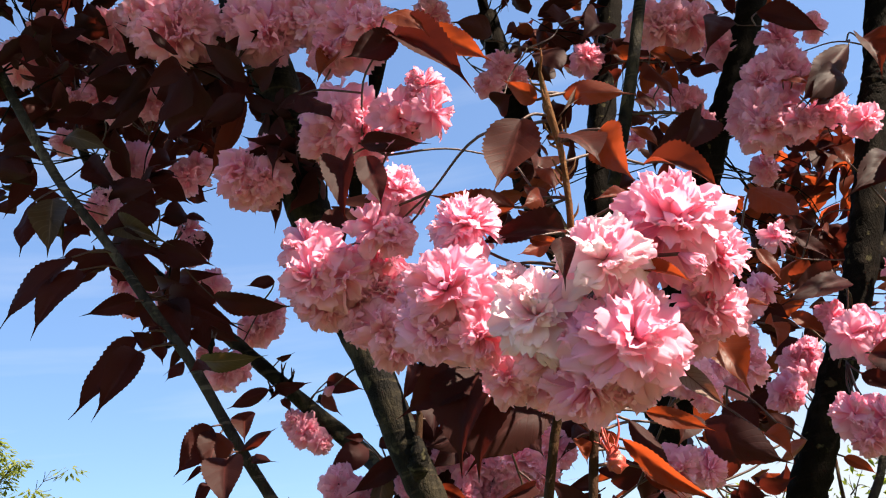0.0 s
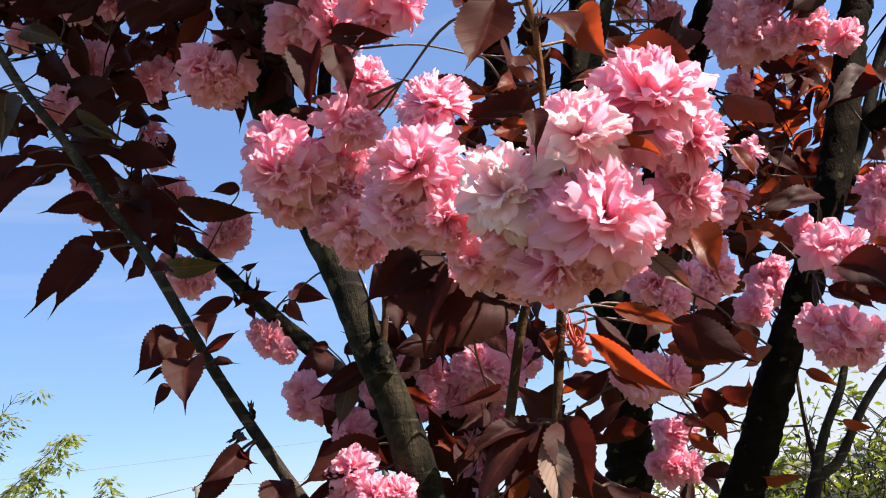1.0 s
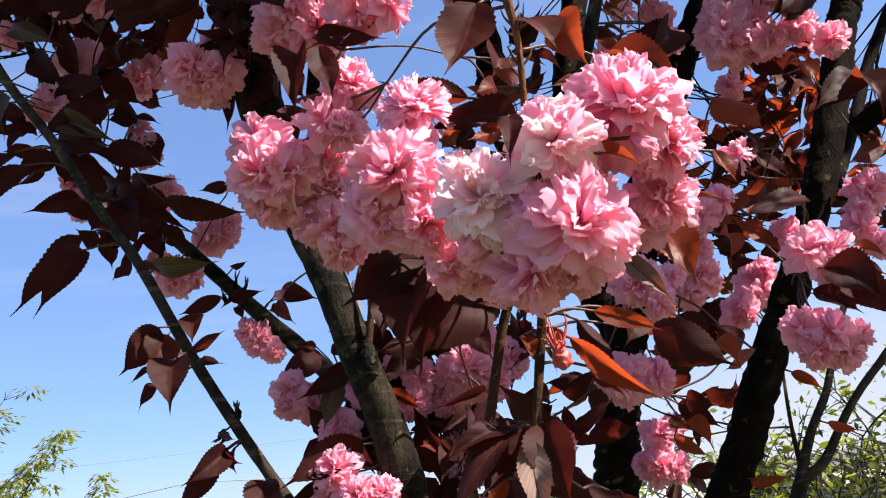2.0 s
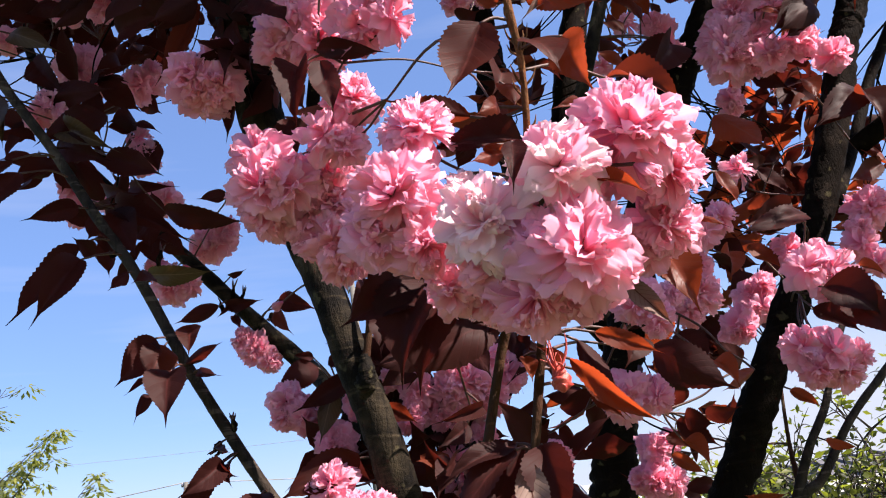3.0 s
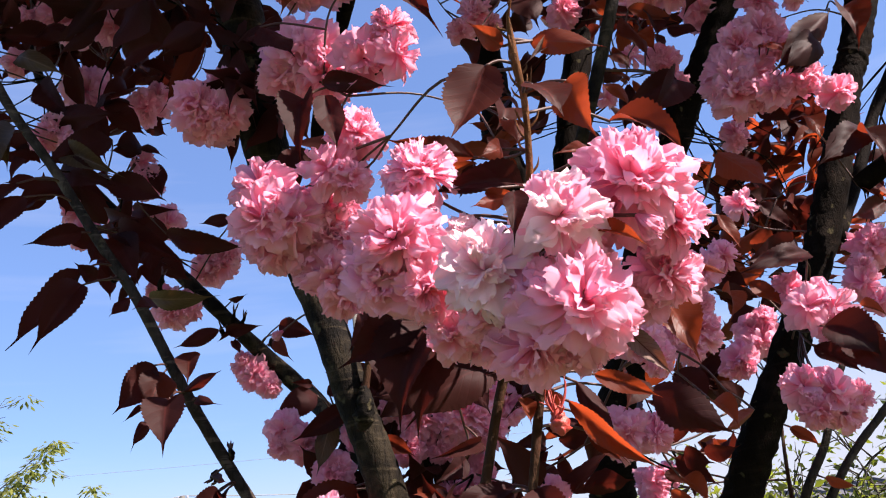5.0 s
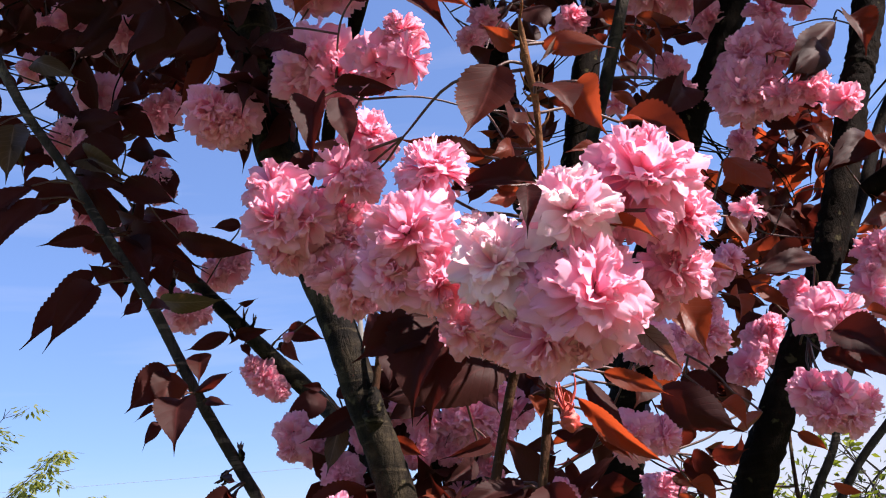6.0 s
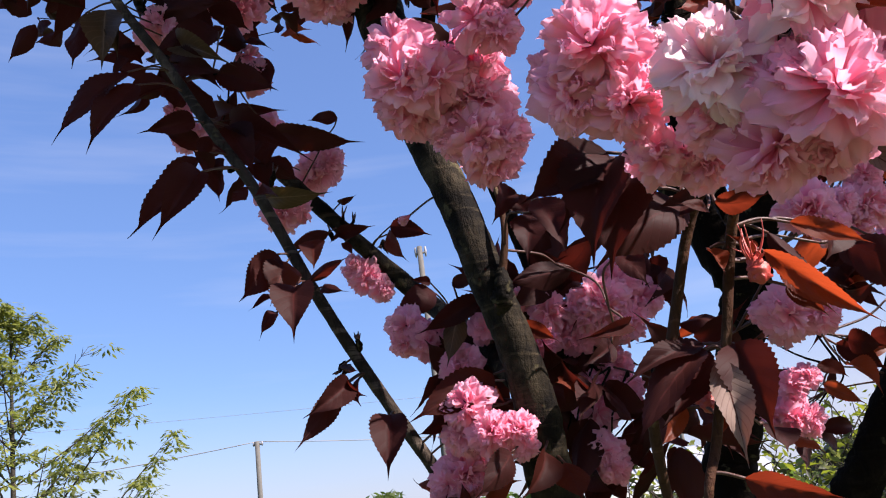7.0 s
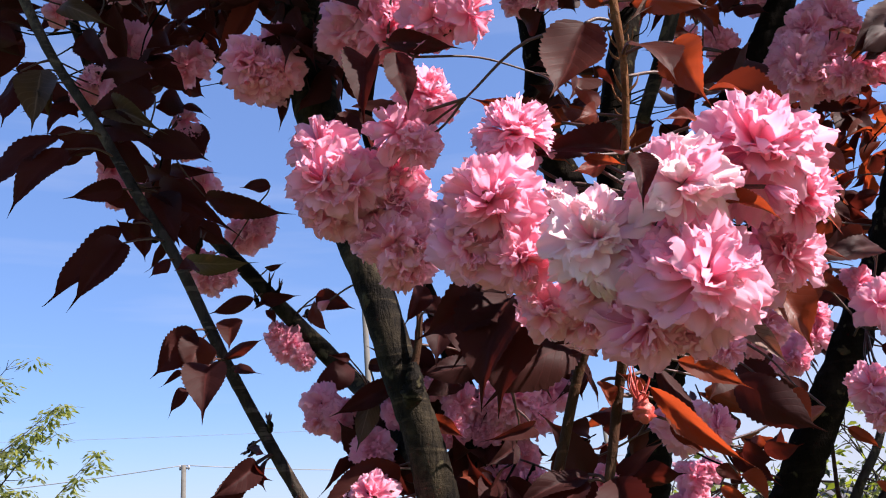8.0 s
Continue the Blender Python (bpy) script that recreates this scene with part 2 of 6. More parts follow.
def smooth_line(points, steps):
    """Points with radii, carried on a Catmull-Rom curve."""
    p = np.array(points, float)
    p = np.vstack([2 * p[0] - p[1], p, 2 * p[-1] - p[-2]])
    out = []
    for i in range(1, len(p) - 2):
        for s in np.arange(steps) / steps:
            out.append(0.5 * (2 * p[i] + (p[i + 1] - p[i - 1]) * s + (2 * p[i - 1] - 5 * p[i] + 4 * p[i + 1] - p[i + 2]) * s**2
                              + (3 * p[i] - p[i - 1] - 3 * p[i + 1] + p[i + 2]) * s**3))
    out.append(p[-2])
    return np.array(out)


def tube(line, sides, rough=0.0, seed=0, first=0):
    """Vertices, faces and uvs of a tapered, slightly knobbly round rod with closed ends."""
    rng = np.random.RandomState(seed)
    verts, uvs, run = [], [], 0.0
    side = None
    for i, (x, y, z, r) in enumerate(line):
        a = line[min(i + 1, len(line) - 1)][:3] - line[max(i - 1, 0)][:3]
        a = a / (np.linalg.norm(a) + 1e-9)
        if side is None:
            side = np.cross(a, (0.3, 0.9, 0.1))
        side = side - a * (side @ a)
        side /= np.linalg.norm(side) + 1e-9
        other = np.cross(a, side)
        swell = 1 + 0.35 * rough * rng.uniform(-1, 1)
        run += 0 if i == 0 else np.linalg.norm(line[i][:3] - line[i - 1][:3])
        for k in range(sides):
            t = 2 * math.pi * k / sides
            q = r * swell * (1 + rough * rng.uniform(-0.9, 0.9))
            verts.append((x, y, z) + q * (math.cos(t) * side + math.sin(t) * other))
            uvs.append((k / sides, run))
    n = len(line)
    faces = [(first + i * sides + k, first + i * sides + (k + 1) % sides, first + (i + 1) * sides + (k + 1) % sides, first + (i + 1) * sides + k)
             for i in range(n - 1) for k in range(sides)]
    faces.append(tuple(first + k for k in reversed(range(sides))))
    faces.append(tuple(first + (n - 1) * sides + k for k in range(sides)))
    return verts, faces, uvs


def petal_shape(seed, cup, bend, ruffle, cols=11, rows=7):
    """One petal of unit length along +y: narrow claw, broad soft blade, ragged notched tip, creased and waved."""
    rng = np.random.RandomState(seed)
    notch, spot = rng.uniform(0.04, 0.15), rng.uniform(-0.25, 0.25)
    crimp = rng.uniform(-0.06, 0.04, cols)
    k1, k2, lean = rng.uniform(2.4, 4.2), rng.uniform(0, 6.28), rng.uniform(-0.18, 0.18)
    fold, curl, wide = rng.uniform(-0.25, 0.3), rng.uniform(-0.4, 0.3), rng.uniform(0.24, 0.33)
    verts, uvs = [], []
    for r in range(rows):
        v = 1 - (1 - r / (rows - 1)) ** 1.35
        half = 0.06 + (wide - 0.06) * math.sin(min(1.0, v / 0.74) * math.pi / 2) ** 1.5
        if v > 0.74:
            half *= 1 - 0.34 * ((v - 0.74) / 0.26) ** 2
        for c in range(cols):
            u = 2 * c / (cols - 1) - 1
            edge = 0.20 * u * u + notch * math.exp(-((u - spot) / 0.16) ** 2) - crimp[c]
            y = v * (1 - edge * v**4)
            z = cup * u * u * half + fold * abs(u) * half + bend * v * v + curl * max(0.0, v - 0.62) ** 2 * 2.2
            z += ruffle * math.sin(k1 * u + k2 + 2.5 * v) * v * v + 0.6 * ruffle * math.sin(3.1 * k1 * u + 1.7 * k2) * v**3
            verts.append((u * half + lean * v * v, y, z))
            uvs.append((0.5 + 0.5 * u, v))
    return np.array(verts), grid_faces(rows, cols), np.array(uvs)


PETALS = [petal_shape(s, c, b, r) for s, c, b, r in (
    (1, 0.25, -0.20, 0.06), (2, 0.15, -0.08, 0.06), (3, 0.45, 0.06, 0.055), (4, 0.4, 0.16, 0.06), (5, 0.55, 0.24, 0.05), (6, 0.15, 0.0, 0.075), (7, 0.3, -0.30, 0.07), (8, 0.5, 0.10, 0.07), (9, -0.2, -0.14, 0.07), (10, 0.1, -0.02, 0.08),
    (11, -0.3, 0.10, 0.07), (12, 0.2, -0.35, 0.06))]


def bloom_plan(seed, open_heart=False, count=76, wide=1.0):
    """Poses of the petals of a double blossom of unit width whose axis is +z: (petal number, matrix)."""
    rng = random.Random(seed)
    plan = []
    low = 20 if open_heart else 5
    for i in range(count):
        s = (i + 0.5) / count
        tilt = low + (122 - low) * s**0.66 + rng.gauss(0, 13)
        turn = i * 137.5 + rng.gauss(0, 28)
        size = (0.33 + 0.17 * s**0.8) * rng.uniform(0.8, 1.14)
        kinds = (3, 4, 7, 2, 5, 10) if tilt < 40 else (2, 5, 7, 1, 9, 10, 8) if tilt < 80 else (0, 1, 5, 6, 8, 9, 11)
        m = pose(0, 0, 0, 0, 0, turn) @ pose(0, 0.02, 0.05 * (1 - s), 90 - tilt, 0, 0) @ pose(0, 0, 0, 0, rng.gauss(0, 26), rng.gauss(0, 14))
        plan.append((rng.choice(kinds), m @ Matrix.Diagonal((size * wide * rng.uniform(0.85, 1.15), size, size, 1))))
    return plan


def joined_bloom(name, plan, material):
    verts, faces, uvs = [], [], []
    first = 0
    for k, m in plan:
        v, f, t = PETALS[k]
        a = np.array(m)
        verts.append(v @ a[:3, :3].T + a[:3, 3])
        faces += [tuple(first + i for i in face) for face in f]
        first += len(v)
        uvs.append(t)
    return mesh_of(name, np.vstack(verts), faces, material, np.vstack(uvs))


BLOOM_MESHES = [joined_bloom("blossom", bloom_plan(40 + i, i % 4 == 1), PETAL) for i in range(9)]
LOOSE_BLOOMS = [joined_bloom("blossom", bloom_plan(80 + i, i % 2 == 0, 30 + 5 * i, 1.15), PETAL) for i in range(4)]
PALE_BLOOMS = [joined_bloom("blossom", bloom_plan(60 + i), PETAL_PALE) for i in range(3)]
PETAL_MESHES = {mat: [mesh_of("petal", *s[:2], mat, s[2]) for s in PETALS] for mat in (PETAL, PETAL_PALE)}


def heart_mesh():
    """Green-red cup with a tuft of stamens, on the blossom's axis."""
    cup = np.array([(0, 0, -0.20, 0.02), (0, 0, -0.14, 0.05), (0, 0, -0.05, 0.062), (0, 0, 0.02, 0.045)])
    verts, faces, _ = tube(cup, 8)
    rng = random.Random(5)
    for i in range(14):
        t, r, h = rng.uniform(0, 6.28), rng.uniform(0.01, 0.045), rng.uniform(0.08, 0.14)
        line = np.array([(0, 0, 0, 0.007), (0.5 * r * math.cos(t), 0.5 * r * math.sin(t), 0.6 * h, 0.006), (r * math.cos(t), r * math.sin(t), h, 0.006), (r * math.cos(t), r * math.sin(t), h + 0.02, 0.014)])
        v, f, _ = tube(line, 5, first=len(verts))
        verts, faces = verts + v, faces + f
    return mesh_of("blossom_heart", verts, faces, STAMEN)


HEART = heart_mesh()
CUP = mesh_of("calyx", *tube(np.array([(0, 0, -0.24, 0.02), (0, 0, -0.16, 0.05), (0, 0, -0.06, 0.06), (0, 0, 0.0, 0.03)]), 7)[:2], STALK)


def leaf_shape(seed, arch, fold, curl, rows=37, cols=9, wide=0.43):
    """A toothed leaf of unit length and width along +y: ovate blade, long drawn-out tip, midrib crease, puckered veins, arched and bent aside."""
    rng = np.random.RandomState(seed)
    wave, turn, droop = rng.uniform(0, 6.28), rng.uniform(-1, 1), rng.uniform(0.0, 0.14)
    verts, uvs = [], []
    for r in range(rows):
        v = r / (rows - 1)
        w = min(1.0, v / 0.86)
        half = wide * math.sin(math.pi * w**0.82) ** 0.8 if w < 1 else 0.0
        half = max(half, 0.030 * min(1.0, (1 - v) / 0.12), 0.003)
        half = max(half, 0.05 * (1 - v) / 0.2) if v > 0.8 else half
        for c in range(cols):
            u = 2 * c / (cols - 1) - 1
            tooth = (0.06 if r % 2 else -0.03) * (abs(u) > 0.95) * (1 < r < rows - 6)
            x = u * half * (1 + tooth)
            z = arch * 4 * v * (1 - v) + fold * abs(x) + curl * u * abs(u) * half - droop * (v**3 - v)
            z += 0.006 * math.cos(33 * (v - 0.25 * abs(u))) * (1 - abs(u) ** 4) * min(1, 5 * v) + 0.05 * abs(u) * math.sin(8 * v + wave) * half / wide
            verts.append((x + turn * 0.30 * v * v * (v - 1), v, z))
            uvs.append((0.5 + 0.5 * u, v))
    return verts, grid_faces(rows, cols), uvs


LEAF_SHAPES = [leaf_shape(s, a, f, c) for s, a, f, c in ((1, 0.05, -0.18, 0.1), (2, 0.10, 0.22, -0.12), (3, 0.02, 0.35, 0.0), (4, 0.14, -0.1, 0.15), (5, -0.05, 0.28, 0.1), (6, 0.08, 0.1, -0.2), (7, 0.16, 0.45, 0.0))]
LEAF_MESHES = {mat: [mesh_of("leaf", *s[:2], mat, s[2]) for s in LEAF_SHAPES] for mat in (LEAF, LEAF_RED, LEAF_YOUNG, LEAF_UNDER, LEAF_OLIVE)}


def leaf_pose(base, tip, width, roll):
    """The blade's pose: y runs from base to tip, z is its face, turned from the open side by roll degrees."""
    y = Vector(tip) - Vector(base)
    n = Vector((0.1, -1.0, -0.25))
    n = (n - y * (n.dot(y) / y.length_squared)).normalized()
    n = Matrix.Rotation(radians(roll), 3, y.normalized()) @ n
    x = y.cross(n).normalized()
    m = Matrix.Identity(4)
    m.col[0][:3], m.col[1][:3], m.col[2][:3], m.col[3][:3] = x * width, y, n * y.length, base
    return m


def facing(azimuth, height):
    a, e = radians(azimuth), radians(height)
    return Vector((math.sin(a) * math.cos(e), -math.cos(a) * math.cos(e), math.sin(e)))


def axis_pose(place, axis, size, spin):
    turn = axis.to_track_quat("Z", "Y").to_matrix().to_4x4()
    return Matrix.Translation(place) @ turn @ pose(0, 0, 0, 0, 0, spin) @ Matrix.Diagonal((size, size, size, 1))


# ---- where the tree's parts are ----
# limbs, branches and shoots: x, y, z, radius along each
WOOD = []
WOOD.append(("limb", "grey-brown bark with pale lit rings", [(0.054, 0.93, 1.605, 0.023), (0.043, 0.9, 1.691, 0.0197), (0.032, 0.885, 1.749, 0.0175), (0.016, 0.88, 1.808, 0.0173), (-0.005, 0.885, 1.897, 0.0179), (-0.028, 0.89, 1.973, 0.0191), (-0.052, 0.89, 2.092, 0.0245), (-0.065, 0.9, 2.2, 0.0256), (-0.078, 0.91, 2.301, 0.0274), (-0.102, 0.92, 2.389, 0.0297), (-0.123, 0.94, 2.565, 0.0302)]))
WOOD.append(("branch", "slender grey-brown branch", [(-0.021, 0.97, 1.592, 0.0074), (-0.045, 0.96, 1.636, 0.0069), (-0.087, 0.955, 1.711, 0.0062), (-0.119, 0.95, 1.771, 0.0061), (-0.157, 0.94, 1.848, 0.0059), (-0.205, 0.94, 1.955, 0.0058), (-0.246, 0.945, 2.027, 0.0057), (-0.297, 0.95, 2.122, 0.0056), (-0.358, 0.95, 2.225, 0.0057), (-0.431, 0.95, 2.392, 0.0066), (-0.479, 0.95, 2.502, 0.0061)]))
WOOD.append(("branch", "lean grey-brown branch", [(0.039, 0.95, 1.717, 0.011), (-0.004, 1.1, 1.811, 0.0122), (-0.06, 1.2, 1.892, 0.0123), (-0.126, 1.2, 1.967, 0.0106), (-0.18, 1.2, 2.032, 0.0102), (-0.218, 1.2, 2.076, 0.0097), (-0.277, 1.22, 2.147, 0.0093), (-0.361, 1.25, 2.255, 0.0084), (-0.41, 1.3, 2.356, 0.0087), (-0.472, 1.32, 2.521, 0.0075), (-0.534, 1.35, 2.735, 0.0071)]))
WOOD.append(("shoot", "pale thin side shoot", [(0.024, 0.865, 1.797, 0.0045), (0.032, 0.86, 1.827, 0.0036), (0.036, 0.86, 1.854, 0.0031), (0.035, 0.87, 1.888, 0.0026), (0.028, 0.87, 1.915, 0.0021)]))
WOOD.append(("branch", "dark branch", [(0.09, 1.02, 1.751, 0.0088), (0.069, 1.02, 1.869, 0.0098), (0.047, 1.02, 1.948, 0.0088), (0.024, 1.03, 2.042, 0.008), (-0.005, 1.04, 2.158, 0.0086), (0.018, 0.98, 2.242, 0.008), (0.045, 0.9, 2.252, 0.0068), (0.073, 0.85, 2.3, 0.006)]))
WOOD.append(("stem", "slim upright stem with smooth brown bark", [(0.089, 0.64, 1.633, 0.0035), (0.107, 0.625, 1.689, 0.0035), (0.131, 0.61, 1.761, 0.0033), (0.157, 0.57, 1.8, 0.0027), (0.155, 0.54, 1.844, 0.0026)]))
WOOD.append(("stem", "slim upright stem with smooth brown bark", [(0.108, 0.63, 1.572, 0.0028), (0.122, 0.63, 1.627, 0.0032), (0.136, 0.62, 1.678, 0.0032), (0.153, 0.61, 1.75, 0.0033), (0.161, 0.56, 1.796, 0.0026), (0.154, 0.53, 1.859, 0.0026)]))
WOOD.append(("shoot", "upright copper shoot with downy scales", [(0.154, 0.54, 1.858, 0.0026), (0.156, 0.53, 1.882, 0.0023), (0.157, 0.52, 1.914, 0.0023), (0.154, 0.512, 1.936, 0.003), (0.153, 0.507, 1.954, 0.0023), (0.152, 0.5, 1.967, 0.0008)]))
WOOD.append(("limb", "bark darkened for crown shade", [(0.343, 1.42, 1.612, 0.038), (0.361, 1.40, 1.690, 0.0345), (0.379, 1.38, 1.778, 0.033), (0.403, 1.36, 1.867, 0.032), (0.439, 1.34, 1.965, 0.03), (0.474, 1.3, 2.089, 0.0282), (0.559, 1.25, 2.273, 0.0242), (0.589, 1.22, 2.323, 0.0222), (0.646, 1.2, 2.428, 0.022), (0.722, 1.2, 2.58, 0.0221)]))
WOOD.append(("limb", "cracked bark darkened for crown shade", [(0.363, 1.1, 1.549, 0.0231), (0.393, 1.07, 1.609, 0.0223), (0.427, 1.05, 1.669, 0.0218), (0.46, 1.02, 1.742, 0.0205), (0.519, 1, 1.843, 0.0196), (0.585, 1, 1.955, 0.019), (0.637, 1, 2.064, 0.0191), (0.684, 1, 2.174, 0.019), (0.707, 1, 2.217, 0.0195), (0.762, 1, 2.351, 0.0205)]))
WOOD.append(("branch", "grey bark branch", [(0.306, 0.95, 2.091, 0.0075), (0.334, 0.93, 2.161, 0.0082), (0.367, 0.92, 2.249, 0.0077), (0.403, 0.92, 2.35, 0.0073)]))
WOOD.append(("limb", "bark darkened for crown shade", [(0.427, 1.45, 1.914, 0.0316), (0.358, 1.5, 2.184, 0.0304), (0.306, 1.5, 2.384, 0.0284), (0.315, 1.5, 2.499, 0.0264), (0.299, 1.5, 2.793, 0.0235)]))
WOOD.append(("limb", "bark darkened for crown shade", [(0.44, 1.5, 1.924, 0.0327), (0.435, 1.55, 2.276, 0.0299), (0.468, 1.55, 2.463, 0.0269), (0.552, 1.55, 2.741, 0.0263), (0.616, 1.55, 2.947, 0.025)]))
WOOD.append(("branch", "grey-brown branch, bark paled as sunlit", [(0.492, 1.15, 1.565, 0.0093), (0.516, 1.13, 1.626, 0.0071), (0.543, 1.12, 1.682, 0.0055), (0.58, 1.12, 1.733, 0.005), (0.61, 1.12, 1.794, 0.004), (0.66, 1.13, 1.866, 0.0047)]))
WOOD.append(("branch", "grey-brown branch, bark paled as sunlit", [(0.511, 1.13, 1.61, 0.0071), (0.55, 1.12, 1.647, 0.006), (0.606, 1.12, 1.711, 0.005), (0.676, 1.12, 1.77, 0.0052), (0.753, 1.12, 1.834, 0.0047)]))
WOOD.append(("shoot", "thin grey twig", [(0.529, 1.14, 1.646, 0.0042), (0.534, 1.15, 1.688, 0.0028), (0.545, 1.16, 1.746, 0.0022), (0.556, 1.17, 1.784, 0.0015)]))
WOOD.append(("branch", "thin dark branch", [(0.605, 1, 1.953, 0.0082), (0.688, 1.05, 2.059, 0.0081), (0.752, 1.08, 2.153, 0.0078), (0.84, 1.1, 2.268, 0.0074)]))
WOOD.append(("branch", "thin dark branch", [(0.017, 0.93, 2.195, 0.0055), (0.042, 0.9, 2.252, 0.0054), (0.04, 0.9, 2.346, 0.0042)]))
# blossoms: x, y, z, width, facing and height in degrees; s petals apart, p pale, o open heart, l loose
BLOSSOMS = []
# the front clusters
BLOSSOMS += [
    (0.187, 0.43, 1.816, 0.0715, 10, 22, "s"),
    (0.212, 0.45, 1.797, 0.0558, 40, 10, ""),
    (0.21, 0.47, 1.771, 0.0488, 35, -15, ""),
    (0.142, 0.42, 1.794, 0.0576, -10, 22, "sp"),
    (0.151, 0.425, 1.751, 0.0715, 20, 0, "so"),
    (0.104, 0.44, 1.777, 0.0628, -20, 10, "p"),
    (0.127, 0.435, 1.755, 0.0442, -5, -15, ""),
    (0.128, 0.45, 1.733, 0.0576, 0, -50, ""),
    (0.151, 0.45, 1.734, 0.0506, 20, -45, ""),
    (0.109, 0.46, 1.754, 0.0506, -20, -35, ""),
    (0.198, 0.48, 1.765, 0.0384, 20, 0, ""),
    (0.161, 0.46, 1.788, 0.0368, 0, 20, ""),
    (0.121, 0.47, 1.772, 0.0453, 0, 0, ""),
    (0.177, 0.46, 1.748, 0.026, 40, -20, ""),
]
BLOSSOMS += [
    (0.088, 0.5, 1.755, 0.0384, -20, -40, ""),
    (0.111, 0.5, 1.75, 0.0366, 0, -40, ""),
    (0.061, 0.475, 1.812, 0.0645, -10, 5, "so"),
    (0.081, 0.49, 1.859, 0.0523, 0, 35, ""),
    (0.053, 0.49, 1.79, 0.0471, 0, -30, ""),
    (0.077, 0.485, 1.78, 0.0471, 15, -30, ""),
    (0.043, 0.5, 1.811, 0.0331, -30, -20, ""),
    (0.075, 0.5, 1.803, 0.0488, 20, 0, ""),
    (0.103, 0.5, 1.821, 0.0276, 0, 10, "p"),
    (0.185, 0.45, 1.801, 0.0384, 0, -10, ""),
]
# the shaded cluster behind them
BLOSSOMS += [
    (0.048, 0.66, 1.981, 0.055, 20, 30, ""),
    (0.021, 0.66, 1.952, 0.06, -15, 25, "l"),
    (0.039, 0.66, 1.937, 0.0435, 20, -20, ""),
    (-0.043, 0.71, 1.969, 0.0667, -30, 25, "l"),
    (-0.04, 0.7, 1.929, 0.0765, -40, 0, "l"),
    (-0.012, 0.69, 1.923, 0.0611, -5, -5, "l"),
    (-0.035, 0.72, 1.913, 0.0652, -25, -35, ""),
    (0.014, 0.71, 1.936, 0.0737, 0, 0, ""),
    (0.022, 0.71, 1.913, 0.068, 10, -10, ""),
    (-0.002, 0.72, 1.904, 0.0667, -15, -20, ""),
    (0.017, 0.715, 1.876, 0.0687, 0, -30, ""),
    (0.025, 0.73, 1.868, 0.0652, 15, -45, ""),
    (-0.005, 0.73, 1.889, 0.0467, -30, -30, ""),
    (0.04, 0.72, 1.88, 0.051, 40, -20, ""),
]
# clusters higher on the limb
BLOSSOMS += [
    (0.062, 0.7, 2.073, 0.068, 10, -20, "l"),
    (0.091, 0.69, 2.072, 0.0567, 40, 10, "l"),
    (0.088, 0.7, 2.108, 0.0507, 10, 40, ""),
    (0.003, 0.75, 2.121, 0.0847, -10, -10, ""),
    (-0.017, 0.77, 2.104, 0.0657, -20, -30, ""),
    (0.025, 0.75, 2.094, 0.0773, 10, -30, ""),
    (0.027, 0.78, 2.249, 0.1003, 0, -20, ""),
    (-0.002, 0.79, 2.224, 0.0596, -20, -30, ""),
    (0.053, 0.76, 2.232, 0.0596, 30, 0, ""),
    (-0.012, 0.8, 2.28, 0.0751, -40, 0, ""),
    (-0.069, 0.82, 2.287, 0.0909, 0, -30, ""),
    (-0.093, 0.83, 2.319, 0.0802, -30, -20, ""),
    (-0.033, 0.81, 2.296, 0.0658, 30, -10, ""),
    (-0.185, 0.85, 2.336, 0.1093, -10, -30, ""),
]
BLOSSOMS += [
    (-0.157, 0.85, 2.347, 0.0948, 20, -20, ""),
    (-0.215, 0.86, 2.37, 0.0875, -30, -10, ""),
    (-0.112, 0.82, 2.114, 0.0702, -25, -15, ""),
    (-0.084, 0.82, 2.102, 0.0557, 15, -25, ""),
    (-0.102, 0.83, 2.094, 0.0627, 0, -45, ""),
    (-0.084, 0.83, 2.138, 0.0564, 10, 10, ""),
    (0.151, 1.15, 2.546, 0.076, 0, 0, ""),
]
# upper crown
BLOSSOMS += [
    (-0.275, 1.25, 2.376, 0.0728, 0, -30, ""),
    (-0.258, 1.26, 2.404, 0.056, 20, 0, "l"),
    (-0.312, 1.1, 2.318, 0.0831, 10, -10, ""),
    (-0.33, 1.1, 2.34, 0.0515, -20, 10, "l"),
    (-0.291, 1.1, 2.296, 0.051, 20, -30, ""),
    (-0.28, 1.1, 2.422, 0.0682, 0, -20, ""),
    (-0.258, 1.1, 2.442, 0.0432, 20, 10, ""),
    (-0.331, 1.12, 2.474, 0.0748, 0, 0, ""),
    (-0.368, 1.12, 2.465, 0.0713, -20, -10, ""),
    (-0.338, 1.12, 2.426, 0.0482, 10, -20, ""),
    (-0.344, 1.1, 2.554, 0.1046, 0, -10, ""),
    (-0.369, 1.1, 2.545, 0.076, -20, -20, ""),
    (-0.475, 1.1, 2.536, 0.0855, -10, -10, ""),
    (-0.455, 1.1, 2.561, 0.057, 20, 10, ""),
]
BLOSSOMS += [
    (-0.436, 1.1, 2.593, 0.0646, 0, 0, "l"),
    (-0.411, 1.12, 2.456, 0.0551, 0, -10, ""),
    (-0.319, 1.0, 2.206, 0.0547, -20, 0, ""),
    (-0.335, 1.0, 2.193, 0.0423, -20, -20, ""),
    (-0.299, 1.0, 2.183, 0.0419, 20, -20, ""),
    (-0.222, 1.05, 2.149, 0.0525, 20, -20, ""),
    (-0.226, 1.05, 2.18, 0.0379, 0, 20, "l"),
    (-0.391, 1.05, 2.343, 0.0437, 0, 0, ""),
]
